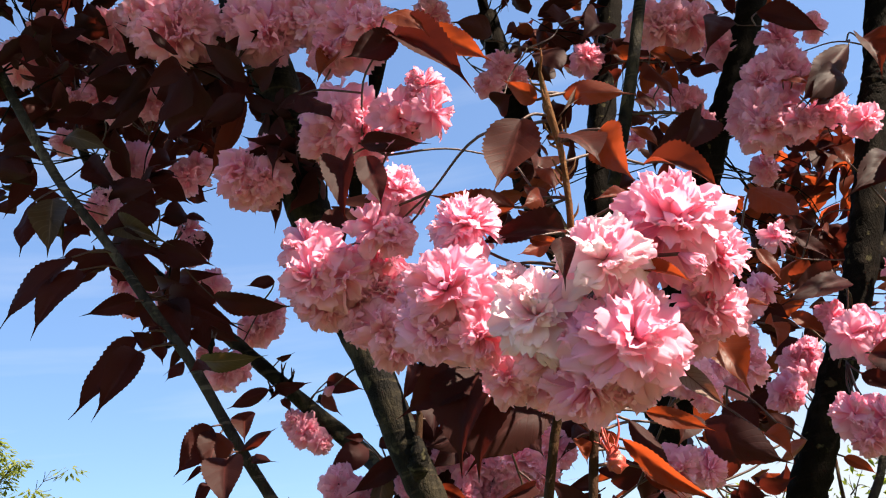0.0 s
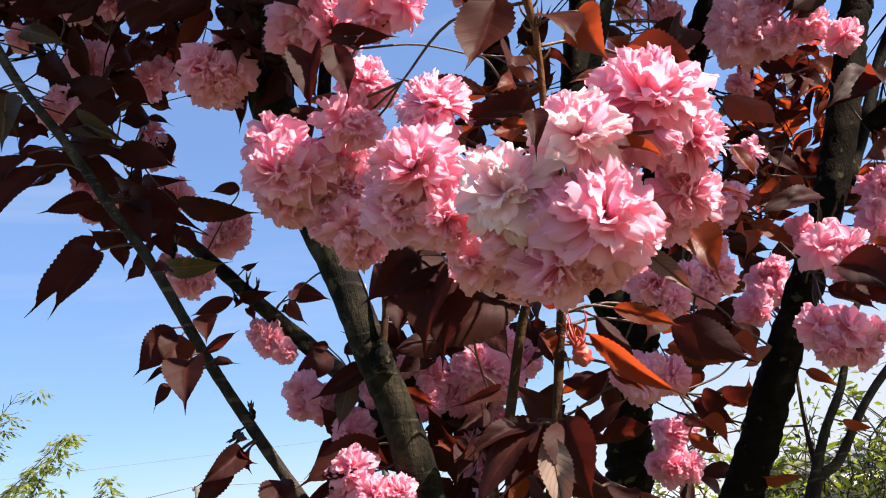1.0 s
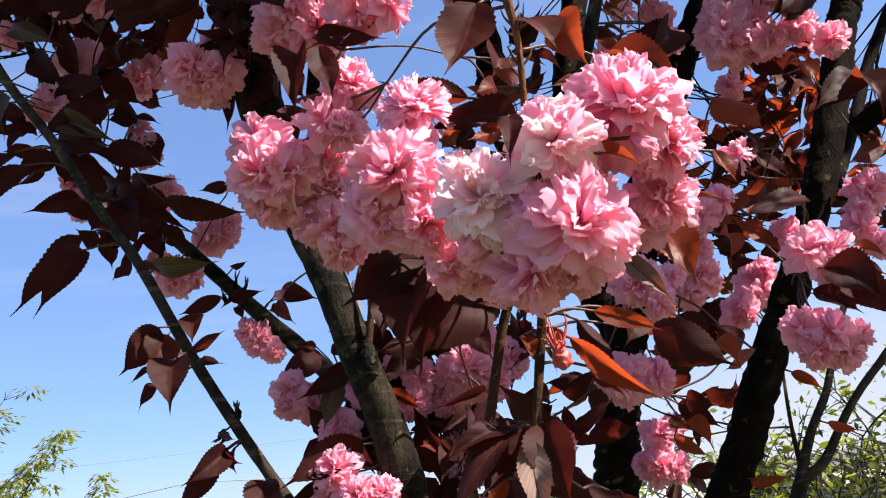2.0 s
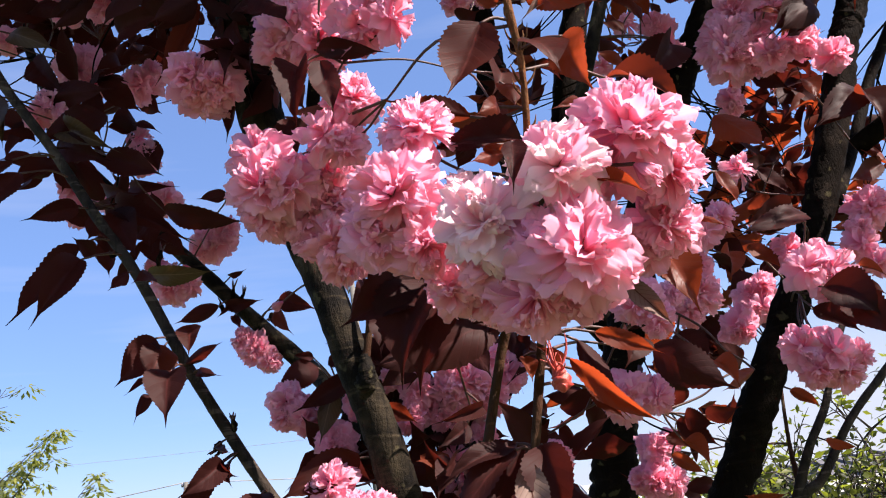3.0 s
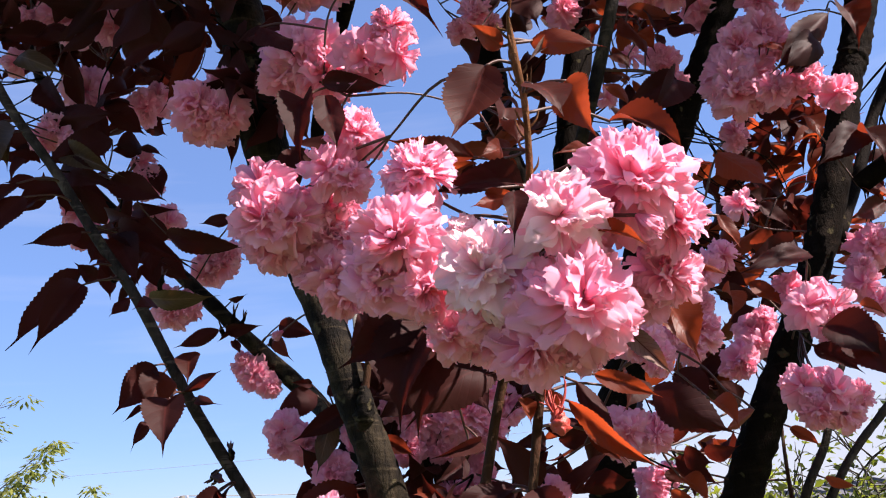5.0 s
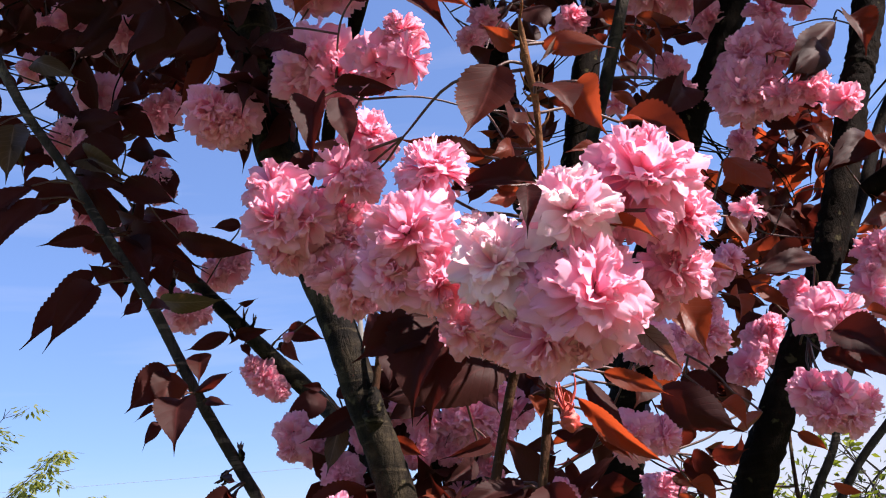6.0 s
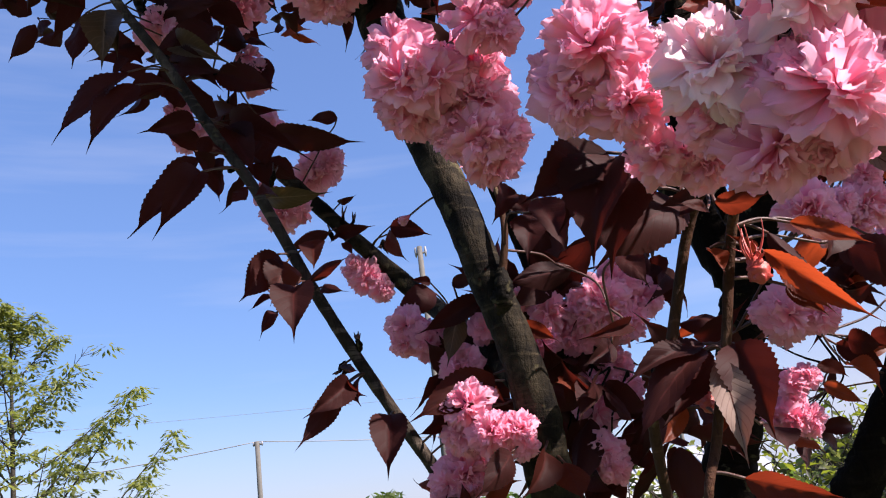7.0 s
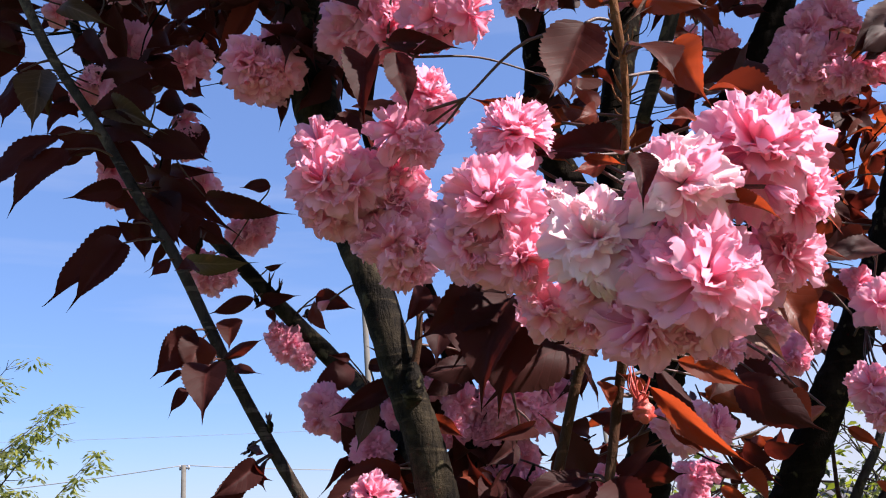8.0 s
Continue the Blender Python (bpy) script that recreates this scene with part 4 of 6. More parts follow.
# by the dark limb
LEAVES += [
    (0.398, 0.8, 1.991, 0.427, 0.77, 1.934, 0.0405, 10, "Y"),
    (0.555, 0.9, 2.071, 0.545, 0.87, 2.025, 0.0217, 0, "Y"),
    (0.628, 0.93, 2.06, 0.625, 0.9, 1.985, 0.0445, 0, "R"),
    (0.641, 0.94, 2.07, 0.552, 0.91, 2.01, 0.0429, 10, "D"),
    (0.631, 0.95, 2.066, 0.551, 0.92, 2.011, 0.0345, 0, "D"),
    (0.568, 0.98, 2.216, 0.585, 0.95, 2.18, 0.0286, 0, "Y"),
    (0.629, 0.95, 2.197, 0.545, 0.92, 2.136, 0.0399, 10, "D"),
    (0.623, 0.96, 2.188, 0.578, 0.93, 2.146, 0.0157, 0, "D"),
    (0.416, 0.9, 2.138, 0.337, 0.87, 2.088, 0.0328, 10, "D"),
    (0.413, 0.9, 2.136, 0.355, 0.87, 2.071, 0.0423, 0, "D"),
    (0.364, 1.0, 2.195, 0.382, 0.97, 2.136, 0.027, 10, "Y"),
    (0.379, 1.0, 2.237, 0.394, 0.97, 2.19, 0.0235, 0, "R"),
]
LEAVES += [
    (0.443, 1.05, 2.299, 0.449, 1.02, 2.245, 0.025, 0, "Y"),
    (0.368, 0.8, 1.85, 0.355, 0.77, 1.812, 0.0226, 0, "Y"),
    (0.45, 0.92, 1.89, 0.466, 0.89, 1.85, 0.0233, 10, "Y"),
    (0.511, 0.9, 1.911, 0.414, 0.87, 1.884, 0.031, 10, "D"),
    (0.509, 0.92, 1.931, 0.433, 0.89, 1.903, 0.0345, 0, "D"),
    (0.486, 0.86, 1.819, 0.52, 0.83, 1.771, 0.052, 10, "D"),
    (0.524, 0.88, 1.829, 0.543, 0.85, 1.799, 0.0205, 10, "R"),
    (0.507, 0.86, 1.803, 0.525, 0.83, 1.749, 0.0431, 25, "D"),
    (0.49, 0.9, 1.808, 0.518, 0.87, 1.769, 0.0274, 10, "D"),
    (0.644, 0.95, 1.976, 0.58, 0.92, 1.949, 0.0274, 10, "R"),
    (0.626, 0.96, 2.013, 0.63, 0.93, 1.972, 0.0266, 0, "R"),
    (0.549, 0.9, 1.844, 0.561, 0.87, 1.821, 0.0135, 0, "Y"),
]
# low and high by the dark limb
LEAVES += [
    (0.488, 1.0, 1.742, 0.503, 0.97, 1.714, 0.0162, 0, "Y"),
    (0.558, 1.1, 1.689, 0.582, 1.07, 1.673, 0.0159, 10, "Y"),
    (0.324, 0.9, 1.695, 0.335, 0.87, 1.662, 0.0216, 0, "Y"),
    (0.328, 0.92, 1.717, 0.358, 0.89, 1.682, 0.0233, 10, "D"),
    (0.352, 0.9, 1.716, 0.378, 0.87, 1.717, 0.0216, 0, "D"),
    (0.418, 1.05, 1.638, 0.467, 1.02, 1.635, 0.0192, 10, "Y"),
    (0.57, 1.1, 2.049, 0.59, 1.07, 1.996, 0.0313, 0, "D"),
    (0.546, 1.1, 1.986, 0.564, 1.07, 2.011, 0.0318, 10, "R"),
    (0.327, 0.85, 1.791, 0.341, 0.82, 1.754, 0.0337, 0, "D"),
    (0.398, 0.9, 1.758, 0.36, 0.87, 1.785, 0.0243, 0, "D"),
    (0.42, 1.0, 2.306, 0.469, 0.97, 2.256, 0.026, 10, "Y"),
    (0.407, 1.0, 2.292, 0.419, 0.97, 2.204, 0.0339, 0, "R"),
]
LEAVES += [
    (0.447, 1.0, 2.297, 0.436, 0.97, 2.236, 0.0387, 0, "D"),
    (0.388, 1.0, 2.249, 0.393, 0.97, 2.2, 0.0193, 0, "Y"),
    (0.384, 1.0, 2.218, 0.388, 0.97, 2.175, 0.0232, 0, "R"),
    (0.473, 1.02, 2.283, 0.503, 0.99, 2.252, 0.0272, 10, "D"),
    (0.551, 1.05, 2.382, 0.498, 1.02, 2.297, 0.0482, 0, "D"),
    (0.581, 1.0, 2.344, 0.645, 0.97, 2.269, 0.0308, 10, "D"),
    (0.592, 1.0, 2.228, 0.594, 0.97, 2.198, 0.0226, 0, "Y"),
    (0.652, 0.95, 2.236, 0.538, 0.92, 2.14, 0.0493, 10, "D"),
    (0.663, 0.94, 2.236, 0.648, 0.91, 2.154, 0.0445, 10, "R"),
    (0.622, 0.96, 2.187, 0.564, 0.93, 2.142, 0.0219, 0, "D"),
]
# over the front clusters
LEAVES += [
    (0.063, 0.68, 2.174, 0.099, 0.662, 2.128, 0.0316, 0, "Y"),
    (0.096, 0.68, 2.152, 0.15, 0.662, 2.091, 0.0315, 10, "Y"),
    (0.07, 0.69, 2.153, 0.018, 0.672, 2.128, 0.0363, 5, "D"),
    (0.065, 0.7, 2.163, 0.131, 0.682, 2.074, 0.0433, 5, "D"),
    (-0.031, 0.72, 2.128, 0.001, 0.69, 2.073, 0.0339, 0, "D"),
    (0.021, 0.73, 2.068, 0.084, 0.7, 2.04, 0.0187, 15, "D"),
    (0.003, 0.8, 2.22, -0.017, 0.77, 2.172, 0.0274, 10, "Y"),
    (0.214, 1.0, 2.375, 0.156, 0.97, 2.381, 0.0357, 0, "D"),
    (0.276, 1.0, 2.334, 0.289, 0.97, 2.264, 0.0477, 10, "D"),
    (0.199, 1.0, 2.257, 0.219, 0.97, 2.255, 0.0392, 0, "D"),
    (0.341, 1.05, 2.421, 0.296, 1.02, 2.415, 0.0408, 10, "D"),
    (0.379, 1.05, 2.403, 0.329, 1.02, 2.349, 0.0536, 0, "D"),
]
LEAVES += [
    (0.185, 0.75, 2.036, 0.169, 0.72, 1.997, 0.0404, 0, "R"),
    (0.182, 0.72, 2.007, 0.182, 0.69, 1.961, 0.0229, 10, "Y"),
    (0.164, 0.7, 1.981, 0.165, 0.682, 1.944, 0.0226, 0, "R"),
]
# spurs on the slender branches: foot, tip
SPURS = [
    ((-0.113, 0.945, 1.774), (-0.116, 0.945, 1.787)),
    ((-0.13, 0.95, 1.767), (-0.137, 0.95, 1.757)),
    ((-0.149, 1.19, 1.985), (-0.144, 1.19, 2.013)),
    ((-0.138, 1.19, 1.98), (-0.131, 1.19, 2.003)),
    ((-0.209, 1.05, 2.002), (-0.204, 1.05, 2.023)),
    ((-0.226, 0.94, 1.977), (-0.231, 0.94, 1.982)),
    ((-0.128, 0.955, 1.763), (-0.134, 0.955, 1.754)),
    ((-0.162, 1.2, 1.979), (-0.165, 1.2, 1.996)),
    ((-0.094, 1.18, 1.963), (-0.101, 1.18, 1.953)),
    ((-0.115, 0.95, 1.777), (-0.116, 0.95, 1.788)),
    ((-0.095, 1.17, 1.956), (-0.092, 1.17, 1.944)),
    ((-0.23, 1.15, 2.014), (-0.237, 1.15, 2.03)),
]
BUDS = [
    ((0.182, 0.425, 1.789), (0.191, 0.42, 1.774)),
    ((-0.049, 0.9, 1.89), (-0.061, 0.9, 1.882)),
    ((0.157, 0.6, 1.721), (0.156, 0.6, 1.715)),
    ((0.125, 0.65, 1.657), (0.126, 0.65, 1.65)),
]
SPRAYS_UPPER_LEFT = [
    (-0.365, 0.95, 2.38, 0.05, 4, 0),
    (-0.302, 1.05, 2.28, 0.04, 2, 0),
    (-0.46, 1.35, 2.62, 0.09, 6, 0),
    (-0.33, 1.35, 2.58, 0.09, 6, 0.05),
    (-0.21, 1.3, 2.50, 0.07, 4, 0.05),
    (-0.55, 1.3, 2.45, 0.07, 4, 0),
    (-0.24, 0.92, 2.344, 0.042, 3, 0),
    (-0.148, 0.9, 2.3, 0.035, 2, 0),
    (-0.522, 1.25, 2.706, 0.108, 5, 0),
    (-0.369, 1.2, 2.604, 0.102, 5, 0.05),
    (-0.434, 1.2, 2.55, 0.08, 4, 0),
    (-0.268, 1.15, 2.472, 0.087, 5, 0.05),
    (-0.167, 1.1, 2.492, 0.077, 5, 0),
    (-0.451, 1.1, 2.355, 0.048, 3, 0),
    (-0.346, 1.2, 2.48, 0.06, 3, 0),
    (-0.064, 1.05, 2.415, 0.048, 3, 0),
    (-0.217, 1.1, 2.666, 0.134, 6, 0),
    (-0.463, 1.2, 2.802, 0.147, 6, 0),
    (-0.012, 1, 2.517, 0.097, 4, 0.1),
]
SPRAYS_MID_LEFT = [
    (-0.27, 1.15, 2.1, 0.045, 3, 0),
    (-0.282, 1.05, 2.131, 0.035, 2, 0),
    (-0.335, 1.1, 2.226, 0.038, 2, 0),
]
SPRAYS_UPPER_MID = [
    (0.42, 1.4, 2.672, 0.08, 4, 0.1),
    (0.386, 1.35, 2.603, 0.094, 5, 0.1),
    (0.31, 1.3, 2.361, 0.045, 3, 0.2),
    (0.468, 1.4, 2.56, 0.074, 4, 0.1),
    (0.271, 1.2, 2.232, 0.043, 3, 0.4),
    (0.416, 1.3, 2.292, 0.056, 3, 0.3),
    (0.556, 1.3, 2.484, 0.059, 3, 0.4),
    (0.605, 1.35, 2.401, 0.05, 2, 0.2),
    (0.651, 1.3, 2.565, 0.071, 3, 0.2),
    (0.40, 1.3, 2.80, 0.11, 4, 0.1),
]
SPRAYS_RIGHT = [
    (0.76, 1.45, 2.306, 0.072, 7, 0.36),
    (0.844, 1.5, 2.264, 0.074, 7, 0.36),
    (0.739, 1.45, 2.184, 0.08, 8, 0.33),
    (0.808, 1.5, 2.131, 0.072, 7, 0.33),
    (0.655, 1.4, 2.088, 0.057, 5, 0.33),
    (0.554, 1.3, 2.005, 0.043, 4, 0.33),
    (0.914, 1.4, 2.184, 0.069, 5, 0.39),
    (0.834, 1.3, 1.999, 0.053, 4, 0.39),
    (0.588, 1.3, 1.964, 0.052, 5, 0.45),
    (0.525, 1.3, 1.883, 0.042, 4, 0.45),
    (0.79, 1.4, 2.333, 0.05, 4, 0.45),
]
SPRAYS_LOW = [
    (0.076, 1, 1.819, 0.031, 3, 0),
    (0.12, 1.1, 1.785, 0.041, 4, 0),
    (0.149, 0.95, 1.706, 0.034, 4, 0.1),
    (-0.001, 1.05, 1.767, 0.032, 3, 0),
    (0.291, 1.1, 1.805, 0.042, 2, 0.2),
    (0.226, 1, 1.695, 0.036, 2, 0.2),
    (0.34, 1, 1.80, 0.03, 1, 0.3),
    (0.079, 1.05, 1.86, 0.031, 3, 0),
    (0.093, 1.05, 1.756, 0.03, 3, 0),
    (0.104, 1, 1.677, 0.034, 4, 0.05),
    (0.01, 0.95, 1.631, 0.031, 4, 0.1),
    (0.173, 1.05, 1.854, 0.031, 3, 0),
    (-0.043, 0.85, 2.131, 0.024, 3, 0),
    (-0.015, 0.82, 2.064, 0.017, 2, 0),
    (-0.067, 0.88, 2.217, 0.025, 3, 0),
]
SPRAYS_LOW_RIGHT = [
    (0.306, 1.1, 1.737, 0.038, 1, 0.3),
    (0.408, 1.3, 1.70, 0.041, 1, 0.4),
    (0.452, 1.2, 1.80, 0.028, 1, 0.4),
]


# ---- the cherry tree ----
FOOT = (0.30, 1.22, 0.0)
tree = thing("cherry_tree", FOOT, "double pink flowering cherry tree with bronze leaves, in full bloom", "tree")
joints = []                                   # places on the wood that stalks can spring from


def wood(kind, label, points, material, sides, steps=6, rough=0.05, seed=0):
    line = smooth_line(points, steps)
    ob = part(kind, mesh_of(kind, *tube(line, sides, rough, seed)[:2], material), tree, label=label)
    joints.extend(Vector(p[:3]) for p in line)
    return ob


# the trunk below the fork, and the limbs' feet; crown shade is in the trunk's colour
wood("trunk", "trunk with cracked bark, darkened for crown shade", [(0.30, 1.22, -0.05, 0.12), (0.30, 1.22, 0.15, 0.10), (0.29, 1.21, 0.6, 0.085), (0.28, 1.2, 1.0, 0.08), (0.27, 1.18, 1.22, 0.078)], BARK_DARK_SHADED, 20, 8, 0.04, 3)
for seed, (kind, label, rows) in enumerate(WOOD):
    # "dark" in a label picks the bark with shade in its colour
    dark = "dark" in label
    # slender and lit branches take the bark with sunlight in its colour
    stuff = BARK_DARK_SHADED if dark else BARK_SLIM_LIT if "slender" in label or "lit" in label and kind == "branch" else BARK_COPPER if "copper" in label else BARK_YOUNG if kind in ("stem", "shoot") else BARK
    start = rows[0]
    if kind == "limb" and start[2] < 1.62 and len(rows) > 7:
        rows = [(0.27 + 0.25 * (start[0] - 0.27), 1.18 + 0.25 * (start[1] - 1.18), 1.12, 0.055), (0.27 + 0.65 * (start[0] - 0.27), 1.18 + 0.65 * (start[1] - 1.18), 1.12 + 0.55 * (start[2] - 1.12), start[3] * 1.25)] + rows
    elif seed in (1, 5, 6, 13, 14) and start[2] < 1.66:
        rows = [(0.25 + 0.3 * (start[0] - 0.25), 1.15 + 0.3 * (start[1] - 1.15), 1.2, 0.02), (0.25 + 0.75 * (start[0] - 0.25), 1.15 + 0.75 * (start[1] - 1.15), 1.2 + 0.55 * (start[2] - 1.2), start[3] * 1.15)] + rows
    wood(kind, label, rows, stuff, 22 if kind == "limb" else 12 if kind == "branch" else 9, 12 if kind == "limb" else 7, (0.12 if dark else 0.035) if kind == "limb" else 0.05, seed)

# unseen branch and leaves added towards the sun, past the dark limb, to shade blossoms
wood("branch", "dark side branch added out of view", [(0.62, 0.95, 2.0, 0.012), (0.78, 0.82, 2.08, 0.010), (0.95, 0.68, 2.17, 0.007), (1.1, 0.58, 2.28, 0.004)], BARK_DARK_SHADED, 10)
SPRAYS_SIDE_SHADE = [(0.84, 0.68, 2.07, 0.09, 4, 0.1), (0.92, 0.62, 2.12, 0.09, 4, 0.1), (0.80, 0.74, 2.0, 0.06, 2, 0.1), (0.95, 0.72, 2.2, 0.08, 2, 0.1)]

# a swollen knot where the side shoot leaves the lit limb
knot = np.array([(0.020, 0.872, 1.772, 0.004), (0.023, 0.866, 1.782, 0.0085), (0.0255, 0.862, 1.790, 0.0095), (0.027, 0.860, 1.797, 0.0085), (0.0275, 0.860, 1.806, 0.006), (0.027, 0.861, 1.814, 0.004)])
part("knot", mesh_of("knot", *tube(smooth_line(knot, 5), 16, 0.2, 9)[:2], BARK), tree)

rng = random.Random(21)


def nearest(p):
    return min(joints, key=lambda q: (q - p).length_squared)


def stalk_mesh(name, start, end, away, r0, r1, material, steps=5):
    """A thin curved stalk that leaves its joint and ends along away."""
    a, b = Vector(start), Vector(end)
    reach = (b - a).length
    mid = a.lerp(b, 0.55) - away * (0.12 * reach) + Vector((rng.uniform(-1, 1), rng.uniform(-1, 1), rng.uniform(-0.4, 1))) * 0.06 * reach
    line = smooth_line([(*a, r0), (*mid, 0.5 * (r0 + r1)), (*b, r1)], steps)
    return mesh_of(name, *tube(line, 6)[:2], material), line


def blossom(row):
    x, y, z, size, azimuth, height, signs = row
    axis = facing(azimuth + rng.uniform(-12, 12), height + rng.uniform(-10, 10))
    place = Vector((x, y, z)) - axis * 0.10 * size
    m = axis_pose(place, axis, size, rng.uniform(0, 360))
    if "s" in signs:
        ob = part("blossom", HEART, tree, m)
        for k, pm in bloom_plan(rng.randrange(10**6), "o" in signs, 80, 1.0):
            part("petal", PETAL_MESHES[PETAL_PALE if "p" in signs and rng.random() < 0.75 else PETAL][k], ob, m @ pm)
    else:
        ob = part("blossom", rng.choice(PALE_BLOOMS if "p" in signs else LOOSE_BLOOMS if "l" in signs else BLOOM_MESHES), tree, m)
        part("calyx", CUP, ob, m)
    back = place - axis * 0.22 * size
    root = nearest(back)
    if (root - back).length > 0.11:
        hub = back.lerp(root, 0.3) - axis * 0.01
        data, line = stalk_mesh("twig", root, hub, -axis, 0.0014, 0.0009, STALK)
        part("twig", data, tree)
        joints.extend(Vector(p[:3]) for p in line[2:])
        root = hub
    part("stalk", stalk_mesh("stalk", root, back, axis, 0.0011, 0.0009, STALK, 4)[0], ob)
    return ob


def leaf(row, material, shape=None):
    base, tip, width, roll = Vector(row[:3]), Vector(row[3:6]), row[6], row[7]
    m = leaf_pose(base, tip, width * 1.05, roll + rng.uniform(-12, 12))
    ob = part("leaf", LEAF_MESHES[material][rng.randrange(len(LEAF_SHAPES)) if shape is None else shape], tree, m)
    root = nearest(base)
    if (root - base).length > 0.005:
        way = (tip - base).normalized()
        if (root - base).length > 0.09:
            hub = base.lerp(root, 0.25)
            data, line = stalk_mesh("twig", root, hub, way, 0.0013, 0.0009, STALK)
            part("twig", data, tree)
            joints.extend(Vector(p[:3]) for p in line[2:])
            root = hub
        part("leaf_stalk", stalk_mesh("leaf_stalk", root, base, way, 0.0012, 0.0010, STALK, 4)[0], ob)
    return ob


for row in BLOSSOMS:
    blossom(row)
LEAF_KINDS = {"D": LEAF, "R": LEAF_RED, "Y": LEAF_YOUNG, "U": LEAF_UNDER, "O": LEAF_OLIVE}
for row in LEAVES:
    leaf(row, LEAF_KINDS[row[8]])


def bracts(points, seed):
    """Slender downy scales that stand off a young shoot."""
    rng = random.Random(seed)
    line = smooth_line(points, 5)
    for i in range(22):
        q = line[rng.randrange(len(line))]
        p = Vector(q[:3])
        side = Vector((rng.gauss(0, 1), rng.gauss(0, 1), 0)).normalized()
        tip = p + side * rng.uniform(0.004, 0.010) + Vector((0, 0, rng.uniform(0.006, 0.022)))
        blade = smooth_line([(*p, 0.0009), (*(p.lerp(tip, 0.5) + side * 0.002), 0.0008), (*tip, 0.0002)], 3)
        part("scale", mesh_of("scale", *tube(blade, 5)[:2], BARK_COPPER), tree)


for kind, label, rows in WOOD:
    if "copper" in label:
        bracts(rows, 12)


def bud_mesh():
    """A closed pink bud: overlapping petals wrapped round an egg shape, on the axis +z."""
    plan = []
    for i in range(11):
        plan.append((4 if i % 2 else 3, pose(0, 0, 0, 0, 0, i * 137.5) @ pose(0, 0.05, 0, 80 - i * 2, 0, 0) @ Matrix.Diagonal((1.15, 0.95 - 0.02 * i, 0.9, 1))))
    return joined_bloom("bud", plan, PETAL_BUD)


BUD = bud_mesh()


def bud(place, tip, label):
    a, b = Vector(place), Vector(tip)
    ob = part("bud", BUD, tree, axis_pose(a, (b - a).normalized(), (b - a).length, 40), label)
    root = nearest(a)
    part("stalk", stalk_mesh("stalk", root, a, (b - a).normalized(), 0.0011, 0.001, STALK, 4)[0], ob)


def bud_tuft(place, seed):
    """A tuft of thin red scales and threads over a crumpled crimson bud."""
    rng = random.Random(seed)
    p = Vector(place)
    core = [(0, 0.004, 0.010, 0.0016), (0, 0.001, 0.003, 0.0042), (0.001, -0.001, -0.002, 0.0056), (0.001, -0.003, -0.005, 0.0060), (0.0, -0.005, -0.008, 0.0045), (-0.001, -0.006, -0.009, 0.002)]
    ob = part("bud_tuft", mesh_of("bud_tuft", *tube(smooth_line([(p.x + a, p.y + b, p.z + c, r) for a, b, c, r in core], 3), 14, 0.34, seed)[:2], BUD_RED), tree, label="bright red crumpled bud")
    for i in range(15):
        turn = 6.28 * i / 15 + rng.uniform(-0.2, 0.2)
        out = Vector((math.cos(turn) * rng.uniform(0.003, 0.012), math.sin(turn) * 0.007 - 0.003, rng.uniform(0.006, 0.028)))
        bow = Vector((rng.uniform(-1, 1), rng.uniform(-1, 1), 0.3)) * 0.003
        line = smooth_line([(*p, 0.0008), (*(p + out * 0.55 + bow), 0.0006), (*(p + out), 0.0003)], 4)
        part("scale", mesh_of("scale", *tube(line, 5)[:2], BUD_RED), ob)


def spur(place, tip, seed):
    """A short brown fruiting spur with a ringed foot and a pointed scaly tip."""
    rng = random.Random(seed)
    a, b = Vector(place), Vector(tip)
    n = 7
    line = []
    for i in range(n):
        k = i / (n - 1)
        r = 0.0016 + 0.0016 * math.sin(math.pi * k) + (0.0007 if i % 2 else 0.0)
        line.append((*(a.lerp(b, k) + Vector((rng.uniform(-1, 1), 0, rng.uniform(-1, 1))) * 0.0008), r * (1 - 0.75 * k**4)))
    ob = part("spur", mesh_of("spur", *tube(smooth_line(line, 3), 8, 0.1, seed)[:2], BARK_DARK_SHADED), tree)
    for i in range(3):
        q = a.lerp(b, rng.uniform(0.5, 0.9))
        e = q + (b - a) * 0.5 + Vector((rng.uniform(-1, 1), rng.uniform(-1, 1), rng.uniform(-0.2, 1))) * 0.004
        part("scale", mesh_of("scale", *tube(smooth_line([(*q, 0.0012), (*q.lerp(e, 0.6), 0.0011), (*e, 0.0003)], 3), 5)[:2], STALK), ob)


for i, (place, tip) in enumerate(SPURS):
    spur(place, tip, i)


def small_leaf(rows=13, cols=5, seed=1, arch=0.1, fold=0.2):
    return leaf_shape(seed, arch, fold, 0.1, rows, cols)


SMALL_LEAVES = [small_leaf(seed=s, arch=a, fold=f) for s, a, f in ((21, 0.1, 0.2), (22, -0.06, -0.2), (23, 0.16, 0.4), (24, 0.04, -0.3))]


def add_shape(bag, shape, m):
    v, f, t = shape
    a = np.array(m)
    first = bag["n"]
    bag["v"].append(np.array(v) @ a[:3, :3].T + a[:3, 3])
    bag["f"] += [tuple(first + i for i in face) for face in f]
    bag["t"].append(np.array(t))
    bag["n"] += len(v)


def bag():
    return {"v": [], "f": [], "t": [], "n": 0}


def bag_part(name, b, material, label):
    if b["n"]:
        tagged(part(name, mesh_of(name, np.vstack(b["v"]), b["f"], material, np.vstack(b["t"])), tree, label=label), kind="stuff")


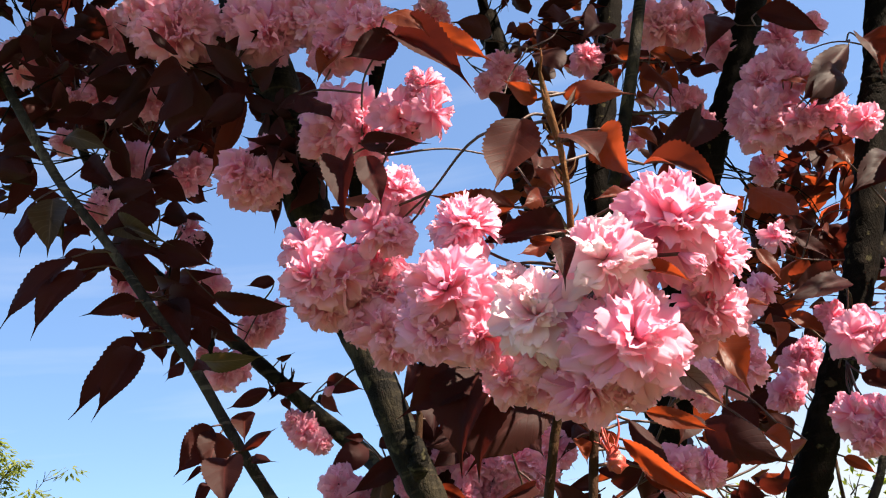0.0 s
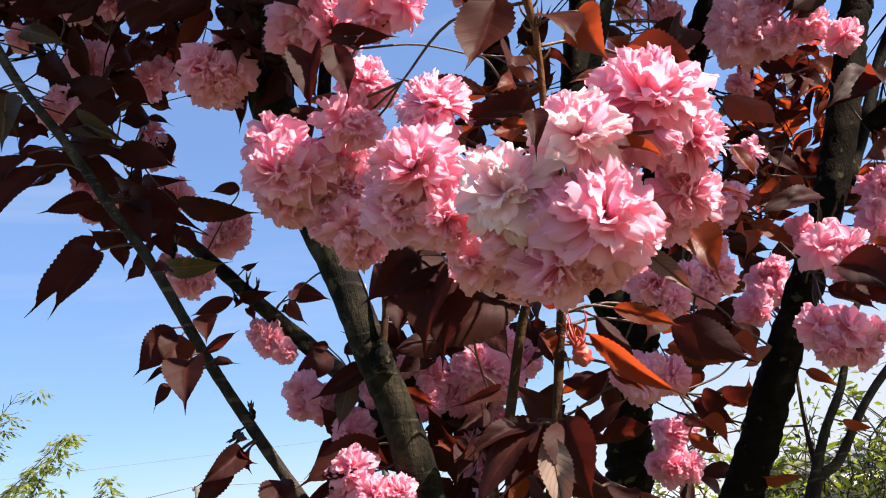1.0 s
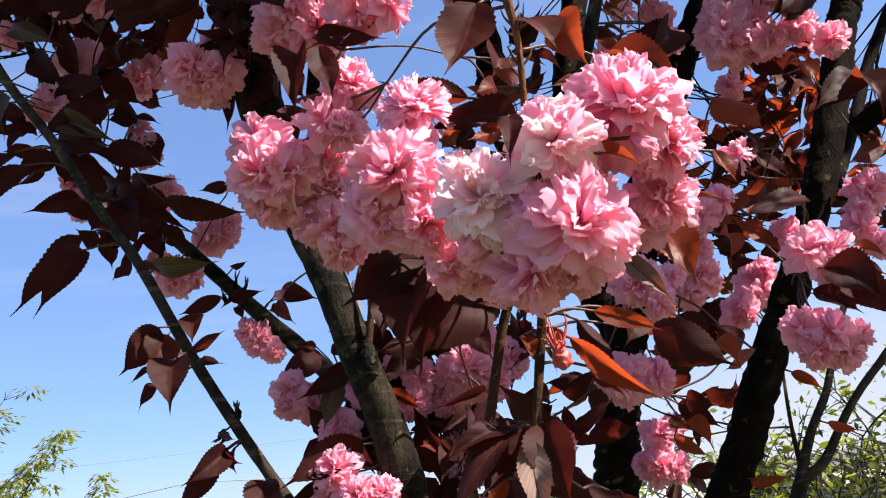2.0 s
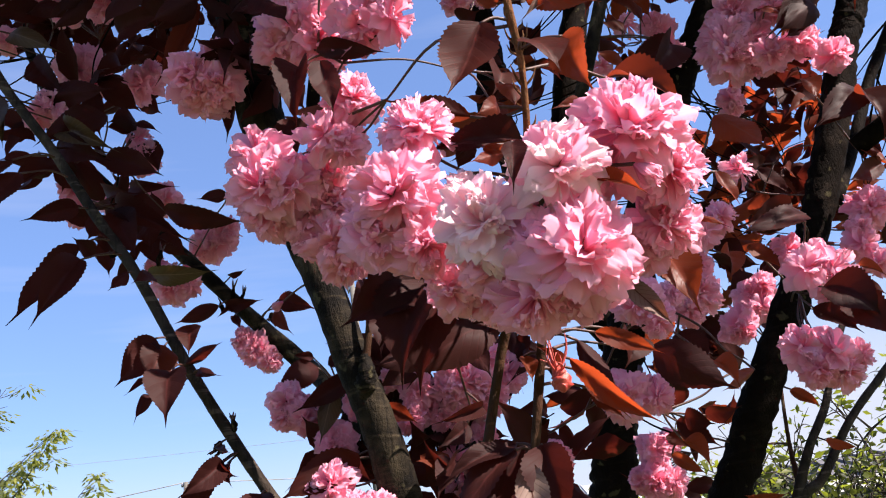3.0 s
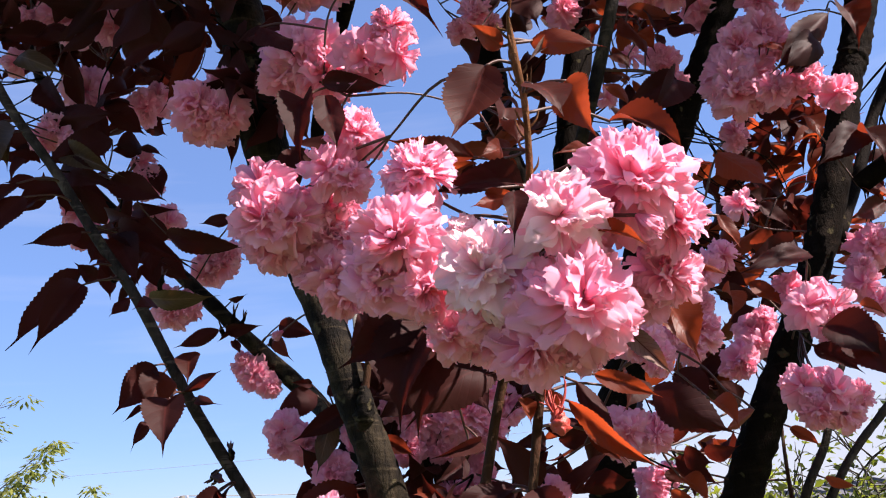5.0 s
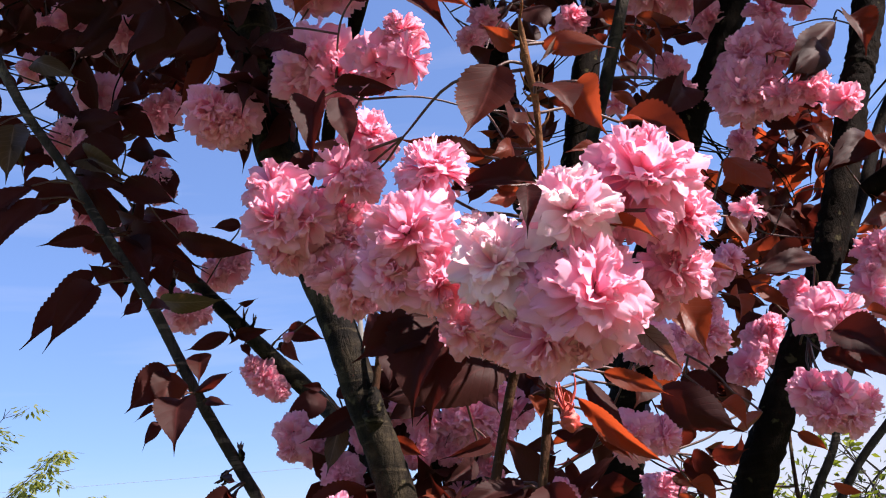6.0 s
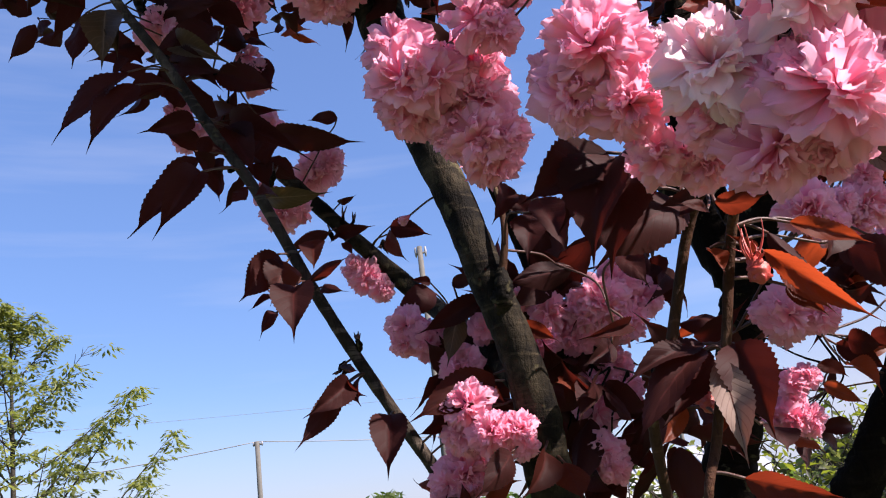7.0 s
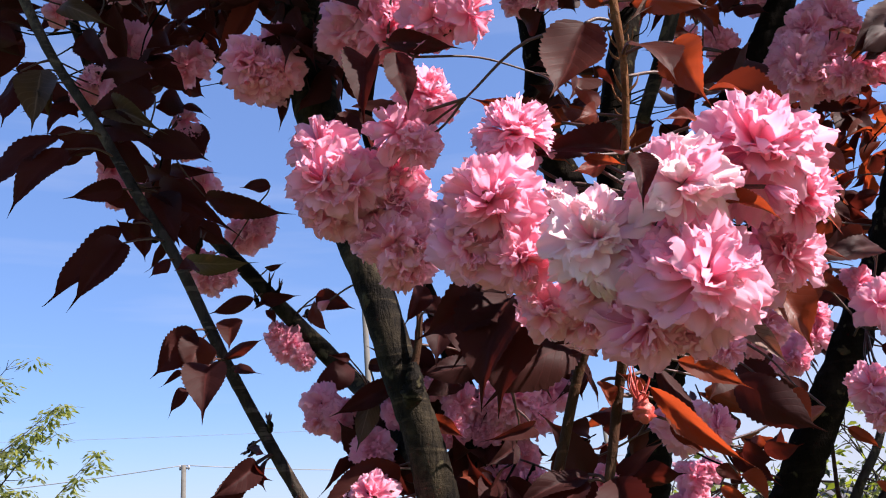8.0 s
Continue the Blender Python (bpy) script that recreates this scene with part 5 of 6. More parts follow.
# places that sunlight reaches through gaps cut in the leaves, with the gaps' radius
SUN_FLECKS = (((0.02, 0.86, 1.825), 0.06), ((0.045, 0.87, 1.752), 0.055), ((-0.165, 0.93, 1.87), 0.05), ((-0.13, 0.945, 1.80), 0.05), ((-0.09, 0.95, 1.72), 0.045), ((-0.045, 0.955, 1.65), 0.045), ((0.03, 0.88, 1.78), 0.04), ((-0.09, 1.19, 1.94), 0.04), ((0.0, 0.87, 1.71), 0.055),
              ((0.085, 0.68, 2.1), 0.06), ((0.34, 0.97, 1.71), 0.07), ((0.66, 0.95, 2.2), 0.05), ((0.5, 1.1, 1.9), 0.08))


def shaded(p, spare=0.0):
    return all((p - Vector(g)).cross(TO_SUN).length > r * (1 - spare) or (p - Vector(g)).length < 0.1 for g, r in SUN_FLECKS)


def spray(rows, label, leaves=5, long=0.075, seed=0):
    """Tufts of smaller leaves on thin twigs, a tuft at each of some places round each centre."""
    rng = random.Random(seed)
    dark, copper, twigs = bag(), bag(), bag()
    for x, y, z, r, tufts, young in rows:
        for _ in range(int(tufts)):
            node = Vector((x, y, z)) + Vector((rng.gauss(0, 0.6), rng.gauss(0, 0.7), rng.gauss(0, 0.6))) * r
            if not shaded(node, 0.15):
                continue
            root = nearest(node)
            mid = root.lerp(node, 0.5) + Vector((rng.uniform(-1, 1), rng.uniform(-1, 1), rng.uniform(-1, 0.3))) * 0.15 * (node - root).length
            line = smooth_line([(*root, 0.0015), (*mid, 0.0011), (*node, 0.0008)], 4)
            add_shape(twigs, tube(line, 5), Matrix())
            for i in range(leaves):
                way = Vector((rng.gauss(0, 1), rng.gauss(0, 0.8), rng.gauss(-0.35, 0.7))).normalized()
                base = node + way * 0.012
                m = leaf_pose(base, base + way * long * rng.uniform(0.6, 1.2), long * rng.uniform(0.34, 0.5), rng.uniform(-70, 70))
                add_shape(copper if rng.random() < young else dark, rng.choice(SMALL_LEAVES), m)
    bag_part("foliage", dark, LEAF, "dark bronze leaves " + label)
    bag_part("foliage", copper, LEAF_YOUNG, "copper-red young leaves " + label)
    bag_part("twig_tangle", twigs, BARK_DARK_SHADED, "thin dark twigs " + label)


bud(*BUDS[0], "closed pink bud")
bud(*BUDS[1], "closed pink bud")
bud_tuft(BUDS[2][0], 5)
bud_tuft(BUDS[3][0], 6)

for i, (rows, label) in enumerate(((SPRAYS_UPPER_LEFT, "high in the crown"), (SPRAYS_MID_LEFT, "along the slender branches"), (SPRAYS_UPPER_MID, "between the limbs"),
                                   (SPRAYS_RIGHT, "at the back of the crown"), (SPRAYS_LOW, "round the lower limbs"), (SPRAYS_LOW_RIGHT, "beside the dark limb"), (SPRAYS_SIDE_SHADE, "on the unseen side branch, added for shade"))):
    spray(rows, label, seed=70 + i)


def canopy():
    """The dense top of the crown over the limbs, unseen, added to block sunlight."""
    rng = random.Random(90)
    dark = bag()
    for i in range(9500):
        x = rng.uniform(-0.8, 1.9)
        p = Vector((x, rng.uniform(0.33, 1.9), rng.uniform(2.62, 3.8)))
        if p.x > 0.85 and 0.92 < p.y < 1.5 or p.z < 1.62 + 1.02 * p.y or not shaded(p, -0.7):
            continue
        way = Vector((rng.gauss(0, 1), rng.gauss(0, 1), rng.gauss(-0.4, 0.6))).normalized()
        add_shape(dark, rng.choice(SMALL_LEAVES), leaf_pose(p, p + way * rng.uniform(0.07, 0.11), 0.045, rng.uniform(-180, 180)))
    for i in range(1000):
        p = Vector((rng.uniform(0.2, 1.6), rng.uniform(0.27, 0.6), rng.uniform(2.6, 2.95)))
        if not shaded(p, -0.7):
            continue
        way = Vector((rng.gauss(0, 1), rng.gauss(0, 1), rng.gauss(-0.4, 0.6))).normalized()
        add_shape(dark, rng.choice(SMALL_LEAVES), leaf_pose(p, p + way * rng.uniform(0.07, 0.11), 0.045, rng.uniform(-180, 180)))
    bag_part("foliage", dark, LEAF, "dense bronze leaves added out of view as shade over the crown")
    for i in range(60):
        y = rng.uniform(0.55, 1.8)
        p = (rng.uniform(-0.7, 1.6), y, max(2.65, 1.75 + 1.02 * y) + rng.uniform(0.0, 0.5))
        part("blossom", rng.choice(BLOOM_MESHES), tree, axis_pose(p, facing(rng.uniform(-180, 180), rng.uniform(-70, 30)), 0.055, 0))


# added unseen branches that carry the shading top of the crown
for i, (foot, reach) in enumerate((((-0.123, 0.94, 2.565), (-0.1, 0.75, 3.3)), ((-0.479, 0.95, 2.502), (-0.6, 0.8, 3.2)), ((-0.534, 1.35, 2.735), (-0.5, 1.3, 3.6)), ((0.299, 1.5, 2.793), (0.2, 1.5, 3.7)), ((0.616, 1.55, 2.947), (0.8, 1.7, 3.8)),
                                   ((0.722, 1.2, 2.58), (0.8, 1.0, 3.5)), ((0.762, 1.0, 2.351), (1.1, 0.6, 3.2)), ((1.1, 0.58, 2.28), (1.6, 0.5, 3.0)), ((0.403, 0.92, 2.35), (0.5, 0.55, 3.1)))):
    a, b = Vector(foot), Vector(reach)
    mid = a.lerp(b, 0.5) + Vector((rng.uniform(-0.06, 0.06), rng.uniform(-0.03, 0.03), 0.08))
    wood("branch", "dark upper branch", [(*a, 0.011), (*mid, 0.009), (*b, 0.004)], BARK_DARK_SHADED, 9, 6, 0.05, 60 + i)
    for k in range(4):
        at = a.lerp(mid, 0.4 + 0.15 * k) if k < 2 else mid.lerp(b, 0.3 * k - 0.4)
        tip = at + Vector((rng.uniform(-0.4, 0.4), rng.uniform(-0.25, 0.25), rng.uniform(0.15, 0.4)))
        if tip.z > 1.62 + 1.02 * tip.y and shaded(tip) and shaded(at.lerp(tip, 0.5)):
            wood("branch", "thin dark upper branch", [(*at, 0.005), (*at.lerp(tip, 0.5), 0.004), (*tip, 0.002)], BARK_DARK_SHADED, 7, 5, 0.05, 80 + 4 * i + k)
canopy()


# ---- ground, distance and the things behind ----
def grass_material():
    m = Mat("meadow_grass")
    a, b = m.noise(0.35, 5), m.noise(9.0, 6, 0.7)
    c = m.ramp(a, (0.3, (0.05, 0.085, 0.02)), (0.7, (0.12, 0.14, 0.04)))
    c = m.mix(m.math("MULTIPLY", b, 0.6), c, (0.035, 0.05, 0.015))
    return m.surface(c, 0.9, m.bump(b, 0.8, 0.05))


size = 2500.0
thing("ground", (0, 0, 0), "short green meadow grass reaching the horizon", "ground", kind="structure",
      data=mesh_of("ground", [(-size, -size, 0), (size, -size, 0), (size, size, 0), (-size, size, 0)], [(0, 1, 2, 3)], grass_material(), smooth=False))

GREEN_FAR = green_material("leaf_fresh_green", (0.05, 0.062, 0.024), (0.24, 0.25, 0.06), (0.28, 0.32, 0.05))
GREEN_SHRUB = green_material("leaf_shrub_green", (0.025, 0.036, 0.008), (0.14, 0.15, 0.022), (0.32, 0.38, 0.03))
GREEN_DARK = green_material("leaf_shrub_dark_green", (0.012, 0.02, 0.006), (0.045, 0.05, 0.012), (0.08, 0.10, 0.015))
GREEN_WOOD = green_material("leaf_wood_green", (0.035, 0.06, 0.015), (0.09, 0.12, 0.03), (0.12, 0.2, 0.03))
BARK_FAR = bark_material("bark_far", (0.04, 0.034, 0.026), (0.09, 0.078, 0.06), 0.2)
POLE_WOOD = plain_material("pole_grey_concrete", (0.075, 0.07, 0.06), (0.12, 0.115, 0.10), 6, 0.85)
IRON = plain_material("dark_iron", (0.05, 0.05, 0.05), (0.1, 0.1, 0.1), 30, 0.5, 0.2, 0.6)
CABLE = plain_material("weathered_cable", (0.16, 0.165, 0.17), (0.22, 0.225, 0.23), 5, 0.9)
WALL_PALE = plain_material("render_pale", (0.62, 0.61, 0.58), (0.74, 0.73, 0.70), 2, 0.85)
ROOF_GREY = plain_material("roof_grey_sheet", (0.28, 0.29, 0.30), (0.38, 0.39, 0.40), 3, 0.6)
ROOF_DARK = plain_material("roof_dark_felt", (0.07, 0.07, 0.075), (0.11, 0.11, 0.115), 3, 0.9)
WALL_GREY = plain_material("wall_grey", (0.2, 0.2, 0.21), (0.3, 0.3, 0.31), 3, 0.8)


def leaf_cards(rng, places, size, droop=0.4):
    """Many small folded blades, one island each."""
    verts, faces = [], []
    for p in places:
        a = Vector((rng.gauss(0, 1), rng.gauss(0, 1), rng.gauss(-droop, 0.6))).normalized()
        b = a.cross(Vector((rng.gauss(0, 1), rng.gauss(0, 1), rng.gauss(0, 1)))).normalized()
        n = a.cross(b)
        s = size * rng.uniform(0.6, 1.3)
        k = len(verts)
        for v in (p, p + a * 0.4 * s + b * 0.22 * s + n * 0.06 * s, p + a * s, p + a * 0.4 * s - b * 0.22 * s + n * 0.06 * s, p + a * 0.5 * s):
            verts.append(v)
        faces += [(k, k + 1, k + 4), (k + 1, k + 2, k + 4), (k, k + 4, k + 3), (k + 3, k + 4, k + 2)]
    return verts, faces


def leafy_tree(name, label, foot, height, spread, seed, leaf_size, tufts, per_tuft, material, kind="", trunk=0.06, low=0.3):
    """Trunk with limbs that fork, each twig end carrying a tuft of leaves."""
    rng = random.Random(seed)
    ob = thing(name, foot, label, "tree", kind=kind)
    base = Vector(foot)
    top = base + Vector((rng.uniform(-0.1, 0.1) * height, rng.uniform(-0.1, 0.1) * height, height * 0.92))
    line = smooth_line([(*base, trunk), (*(base.lerp(top, 0.35) + Vector((0.05, 0, 0)) * height * 0.3), trunk * 0.75), (*base.lerp(top, 0.7), trunk * 0.4), (*top, trunk * 0.1)], 6)
    part("trunk", mesh_of("trunk", *tube(line, 9, 0.05, seed)[:2], BARK_FAR), ob)
    ends = []
    for i in range(tufts):
        at = line[min(len(line) - 1, int(len(line) * rng.uniform(low, 0.98)))]
        p = Vector(at[:3])
        turn = rng.uniform(0, 6.28)
        up = (p.z - base.z) / height
        reach = spread * rng.uniform(0.4, 1.0) * min(1.0, 1.7 * (1.05 - up))
        tip = p + Vector((math.cos(turn) * reach, math.sin(turn) * reach, reach * rng.uniform(0.15, 1.1)))
        limb = smooth_line([(*p, at[3] * 0.5 + 0.004), (*(p.lerp(tip, 0.5) - Vector((0, 0, 0.08 * reach))), at[3] * 0.25 + 0.004), (*tip, 0.004)], 4)
        part("limb", mesh_of("limb", *tube(limb, 5)[:2], BARK_FAR), ob)
        for q in limb[3:]:
            ends.append(Vector(q[:3]))
            side = Vector((rng.gauss(0, 1), rng.gauss(0, 1), rng.gauss(0.3, 0.6))).normalized() * 0.16 * spread
            ends.append(Vector(q[:3]) + side)
            ends.append(Vector(q[:3]) - side * 0.8)
    places = [e + Vector((rng.gauss(0, 1), rng.gauss(0, 1), rng.gauss(0, 0.35))) * leaf_size * 0.9 for e in ends if rng.random() < 0.65 for _ in range(per_tuft)]
    tagged(part("crown", mesh_of("crown", *leaf_cards(rng, places, leaf_size), material), ob), kind="stuff")
    return ob


def young_tree(foot, top, reach, label, seed):
    """A young tree: one leader, rising side limbs, twigs that end in flat tufts of drooping leaflets."""
    rng = random.Random(seed)
    ob = thing("young_tree", foot, label, "tree")
    f = Vector(foot)
    line = smooth_line([(*f, 0.07), (f.x + 0.04, f.y, 0.3 * top, 0.05), (f.x - 0.03, f.y, 0.65 * top, 0.032), (f.x - 0.12, f.y, top, 0.008)], 8)
    part("trunk", mesh_of("trunk", *tube(line, 9, 0.05, seed)[:2], BARK_FAR), ob)
    nodes = [Vector(q[:3]) for q in line[-4:]]
    for i in range(42):
        z1 = top * (0.25 + 0.74 * (i + rng.random()) / 42)
        out = reach * min(1.0, 2.4 * (1 - z1 / top) + 0.12) * rng.uniform(0.55, 1.0)
        turn = i * 2.4 + rng.uniform(-0.4, 0.4)
        way = Vector((math.cos(turn), math.sin(turn), 0))
        z0 = max(0.12 * top, z1 - out * rng.uniform(0.7, 1.1))
        at = line[min(len(line) - 1, int(z0 / top * (len(line) - 1)))]
        a = Vector(at[:3])
        b = Vector((a.x, a.y, z1)) + way * out
        limb = smooth_line([(*a, 0.3 * at[3] + 0.005), (*(a.lerp(b, 0.5) - Vector((0, 0, 0.06 * out))), 0.2 * at[3] + 0.004), (*b, 0.003)], 5)
        part("limb", mesh_of("limb", *tube(limb, 6, 0.05, i)[:2], BARK_FAR), ob)
        nodes.append(b)
        for q in limb[3:-1]:
            for side in (-1, 1):
                p = Vector(q[:3])
                span = rng.uniform(0.25, 0.6) * (0.5 + 0.5 * out / reach)
                e = p + (way.cross(Vector((0, 0, side))) * 0.8 + way * 0.5).normalized() * span + Vector((0, 0, rng.uniform(0.1, 0.5) * span))
                bent = smooth_line([(*p, 0.006), (*(p.lerp(e, 0.5) - Vector((0, 0, 0.05 * span))), 0.005), (*e, 0.003)], 3)
                part("twig", mesh_of("twig", *tube(bent, 5)[:2], BARK_FAR), ob)
                nodes.append(e)
    verts, faces = [], []
    for n in nodes:
        if rng.random() < (0.26 if n.z > 0.72 * top else 0.16):
            continue
        wide = rng.uniform(0.14, 0.26)
        for k in range(rng.randrange(22, 36)):
            turn = rng.uniform(0, 6.28)
            r = wide * rng.uniform(0.2, 1.0)
            o = Vector((math.cos(turn), math.sin(turn), 0))
            p = n + o * r + Vector((0, 0, rng.uniform(-0.05, 0.06) - 0.2 * r))
            a = (o + Vector((rng.gauss(0, 0.4), rng.gauss(0, 0.4), -rng.uniform(0.2, 0.9)))).normalized()
            b = a.cross(Vector((rng.gauss(0, 0.25), rng.gauss(0, 0.25), 1))).normalized()
            c = a.cross(b)
            s, m = rng.uniform(0.09, 0.16), len(verts)
            verts += [p, p + a * 0.45 * s + b * 0.2 * s + c * 0.05 * s, p + a * s, p + a * 0.45 * s - b * 0.2 * s + c * 0.05 * s, p + a * 0.5 * s]
            faces += [(m, m + 1, m + 4), (m + 1, m + 2, m + 4), (m, m + 4, m + 3), (m + 3, m + 4, m + 2)]
    tagged(part("crown", mesh_of("crown", verts, faces, GREEN_FAR), ob), kind="stuff")


young_tree((-6.97, 14.0, 0.0), 6.04, 2.8, "young tree with loose tufts of fresh yellow-green leaves", 4)
leafy_tree("distant_tree", "small distant round green tree", (-10.0, 112.0, 0.0), 7.2, 2.6, 8, 0.8, 26, 8, GREEN_WOOD, trunk=0.2)
leafy_tree("distant_tree", "small distant round green tree", (-34.0, 100.0, 0.0), 8.6, 3.0, 9, 0.8, 26, 8, GREEN_WOOD, trunk=0.2)


def far_wood():
    rng = random.Random(3)
    places = []
    for i in range(5200):
        x = rng.uniform(-170, 190)
        top = 5.0 + 1.6 * math.sin(x * 0.09) + 1.2 * math.sin(x * 0.31 + 1)
        places.append(Vector((x, 130 + rng.uniform(-6, 6), top * rng.uniform(0.02, 1.0) ** 0.6)))
    thing("far_wood", (0, 0, 0), "low green band of distant woodland along the horizon", "woodland", kind="stuff", data=mesh_of("far_wood", *leaf_cards(rng, places, 2.6, 0.0), GREEN_WOOD))


far_wood()


def utility_pole(foot, height, lean, radius, label):
    ob = thing("utility_pole", foot, label, "utility pole", group="utility poles")
    f = Vector(foot)
    top = f + Vector((lean, 0, height))
    part("shaft", mesh_of("shaft", *tube(np.array([(*f, radius * 1.3), (*f.lerp(top, 0.5), radius * 1.1), (*top, radius)]), 12)[:2], POLE_WOOD), ob)
    k = radius / 0.12
    arm = np.array([(top.x - 0.22 * k, f.y, top.z - 0.2, 0.05 * k), (top.x + 0.3 * k, f.y, top.z - 0.16, 0.05 * k)])
    part("crossarm", mesh_of("crossarm", *tube(arm, 6)[:2], IRON), ob)
    for dx in (-0.18, 0.25):
        pin = np.array([(top.x + dx * k, f.y, top.z - 0.28, 0.03 * k), (top.x + dx * k, f.y, top.z - 0.16, 0.06 * k), (top.x + dx * k, f.y, top.z - 0.02, 0.045 * k)])
        part("insulator", mesh_of("insulator", *tube(pin, 8)[:2], WALL_GREY), ob)
    return top


top_a = utility_pole((-12.56, 55, 0), 8.46, 0.0, 0.14, "pale grey utility pole with a short crossarm")
top_b = utility_pole((-0.56, 22, 0), 8.72, 0.0, 0.07, "slim grey utility pole behind the cherry tree")
top_c = utility_pole((-41.0, 55.0, 0), 8.0, 0.0, 0.14, "pale grey utility pole with a short crossarm")
top_d = utility_pole((22.0, 78.0, 0), 9.5, 0.0, 0.14, "pale grey utility pole with a short crossarm")


top_e = utility_pole((-38.0, 60.0, 0), 12.08, 0.0, 0.14, "pale grey utility pole with a short crossarm")
top_f = utility_pole((14.0, 60.0, 0), 10.28, 0.0, 0.14, "pale grey utility pole with a short crossarm")


def cable(a, b, sag, r):
    line = np.array([(*(Vector(a).lerp(Vector(b), s) - Vector((0, 0, 4 * sag * s * (1 - s)))), r) for s in np.linspace(0, 1, 25)])
    thing("overhead_cable", (0, 0, 0), "thin sagging overhead cable between poles", "cable", group="overhead cables", data=mesh_of("overhead_cable", *tube(line, 5)[:2], CABLE))


cable(top_c, top_a, 0.5, 0.03)
cable(top_a, top_d, 0.8, 0.03)
cable(top_e, top_f, 0.3, 0.011)


def box_data(name, x0, x1, y0, y1, z0, z1, material):
    v = [(x, y, z) for z in (z0, z1) for y in (y0, y1) for x in (x0, x1)]
    return mesh_of(name, v, [(0, 2, 3, 1), (4, 5, 7, 6), (0, 1, 5, 4), (2, 6, 7, 3), (0, 4, 6, 2), (1, 3, 7, 5)], material, smooth=False)


def shed(x0, x1, y0, y1, eaves, ridge, wall, roof, label):
    """A low building with a pitched sheet roof, ribs on it, a fascia and a row of windows."""
    ob = thing("outbuilding", (x0, y0, 0), label, "building")
    part("wall", box_data("wall", x0, x1, y0, y1, 0, eaves, wall), ob)
    mid = 0.5 * (y0 + y1)
    o, th = 0.3, 0.08
    prof = [(y0 - o, eaves), (mid, ridge), (y1 + o, eaves), (y1 + o, eaves + th), (mid, ridge + th), (y0 - o, eaves + th)]
    v = [(x, y, z + 0.004) for x in (x0 - o, x1 + o) for y, z in prof]
    f = [tuple(range(6)), tuple(range(11, 5, -1))] + [(i, (i + 1) % 6, 6 + (i + 1) % 6, 6 + i) for i in range(6)]
    r = part("roof", mesh_of("roof", v, f, roof, smooth=False), ob)
    rise = (ridge - eaves) / (mid - y0 + o)
    rib = mesh_of("rib", [(x, y, z) for y, z0 in ((y0 - o, eaves + th), (mid, ridge + th)) for x, z in ((0, z0), (0.06, z0), (0.045, z0 + 0.05), (0.015, z0 + 0.05))],
                  [(0, 1, 2, 3), (7, 6, 5, 4), (0, 4, 5, 1), (1, 5, 6, 2), (2, 6, 7, 3), (3, 7, 4, 0)], roof, smooth=False)
    n = int((x1 - x0) / 0.45)
    for i in range(n):
        part("rib", rib, r, Matrix.Translation((x0 + 0.1 + i * 0.45, 0, 0.006)))
    part("fascia", box_data("fascia", x0 - o, x1 + o, y0 - o - 0.05, y0 - o - 0.006, eaves - 0.12, eaves + th, WALL_PALE), ob)
    for i in range(int((x1 - x0) / 2.2)):
        xa = x0 + 0.7 + 2.2 * i
        w = part("window", box_data("window", xa, xa + 1.0, y0 - 0.05, y0 - 0.004, 0.95, min(eaves - 0.25, 2.0), WALL_GREY), ob)
        part("frame", box_data("frame", xa - 0.06, xa + 1.06, y0 - 0.07, y0 - 0.052, 0.88, 0.95, WALL_PALE), w)


shed(3.2, 9.6, 30.0, 37.0, 2.1, 3.5, WALL_PALE, ROOF_GREY, "low pale building with a ribbed grey sheet roof")
shed(7.0, 13.0, 15.2, 19.0, 1.9, 2.35, WALL_GREY, ROOF_DARK, "low grey building behind green shrubs")


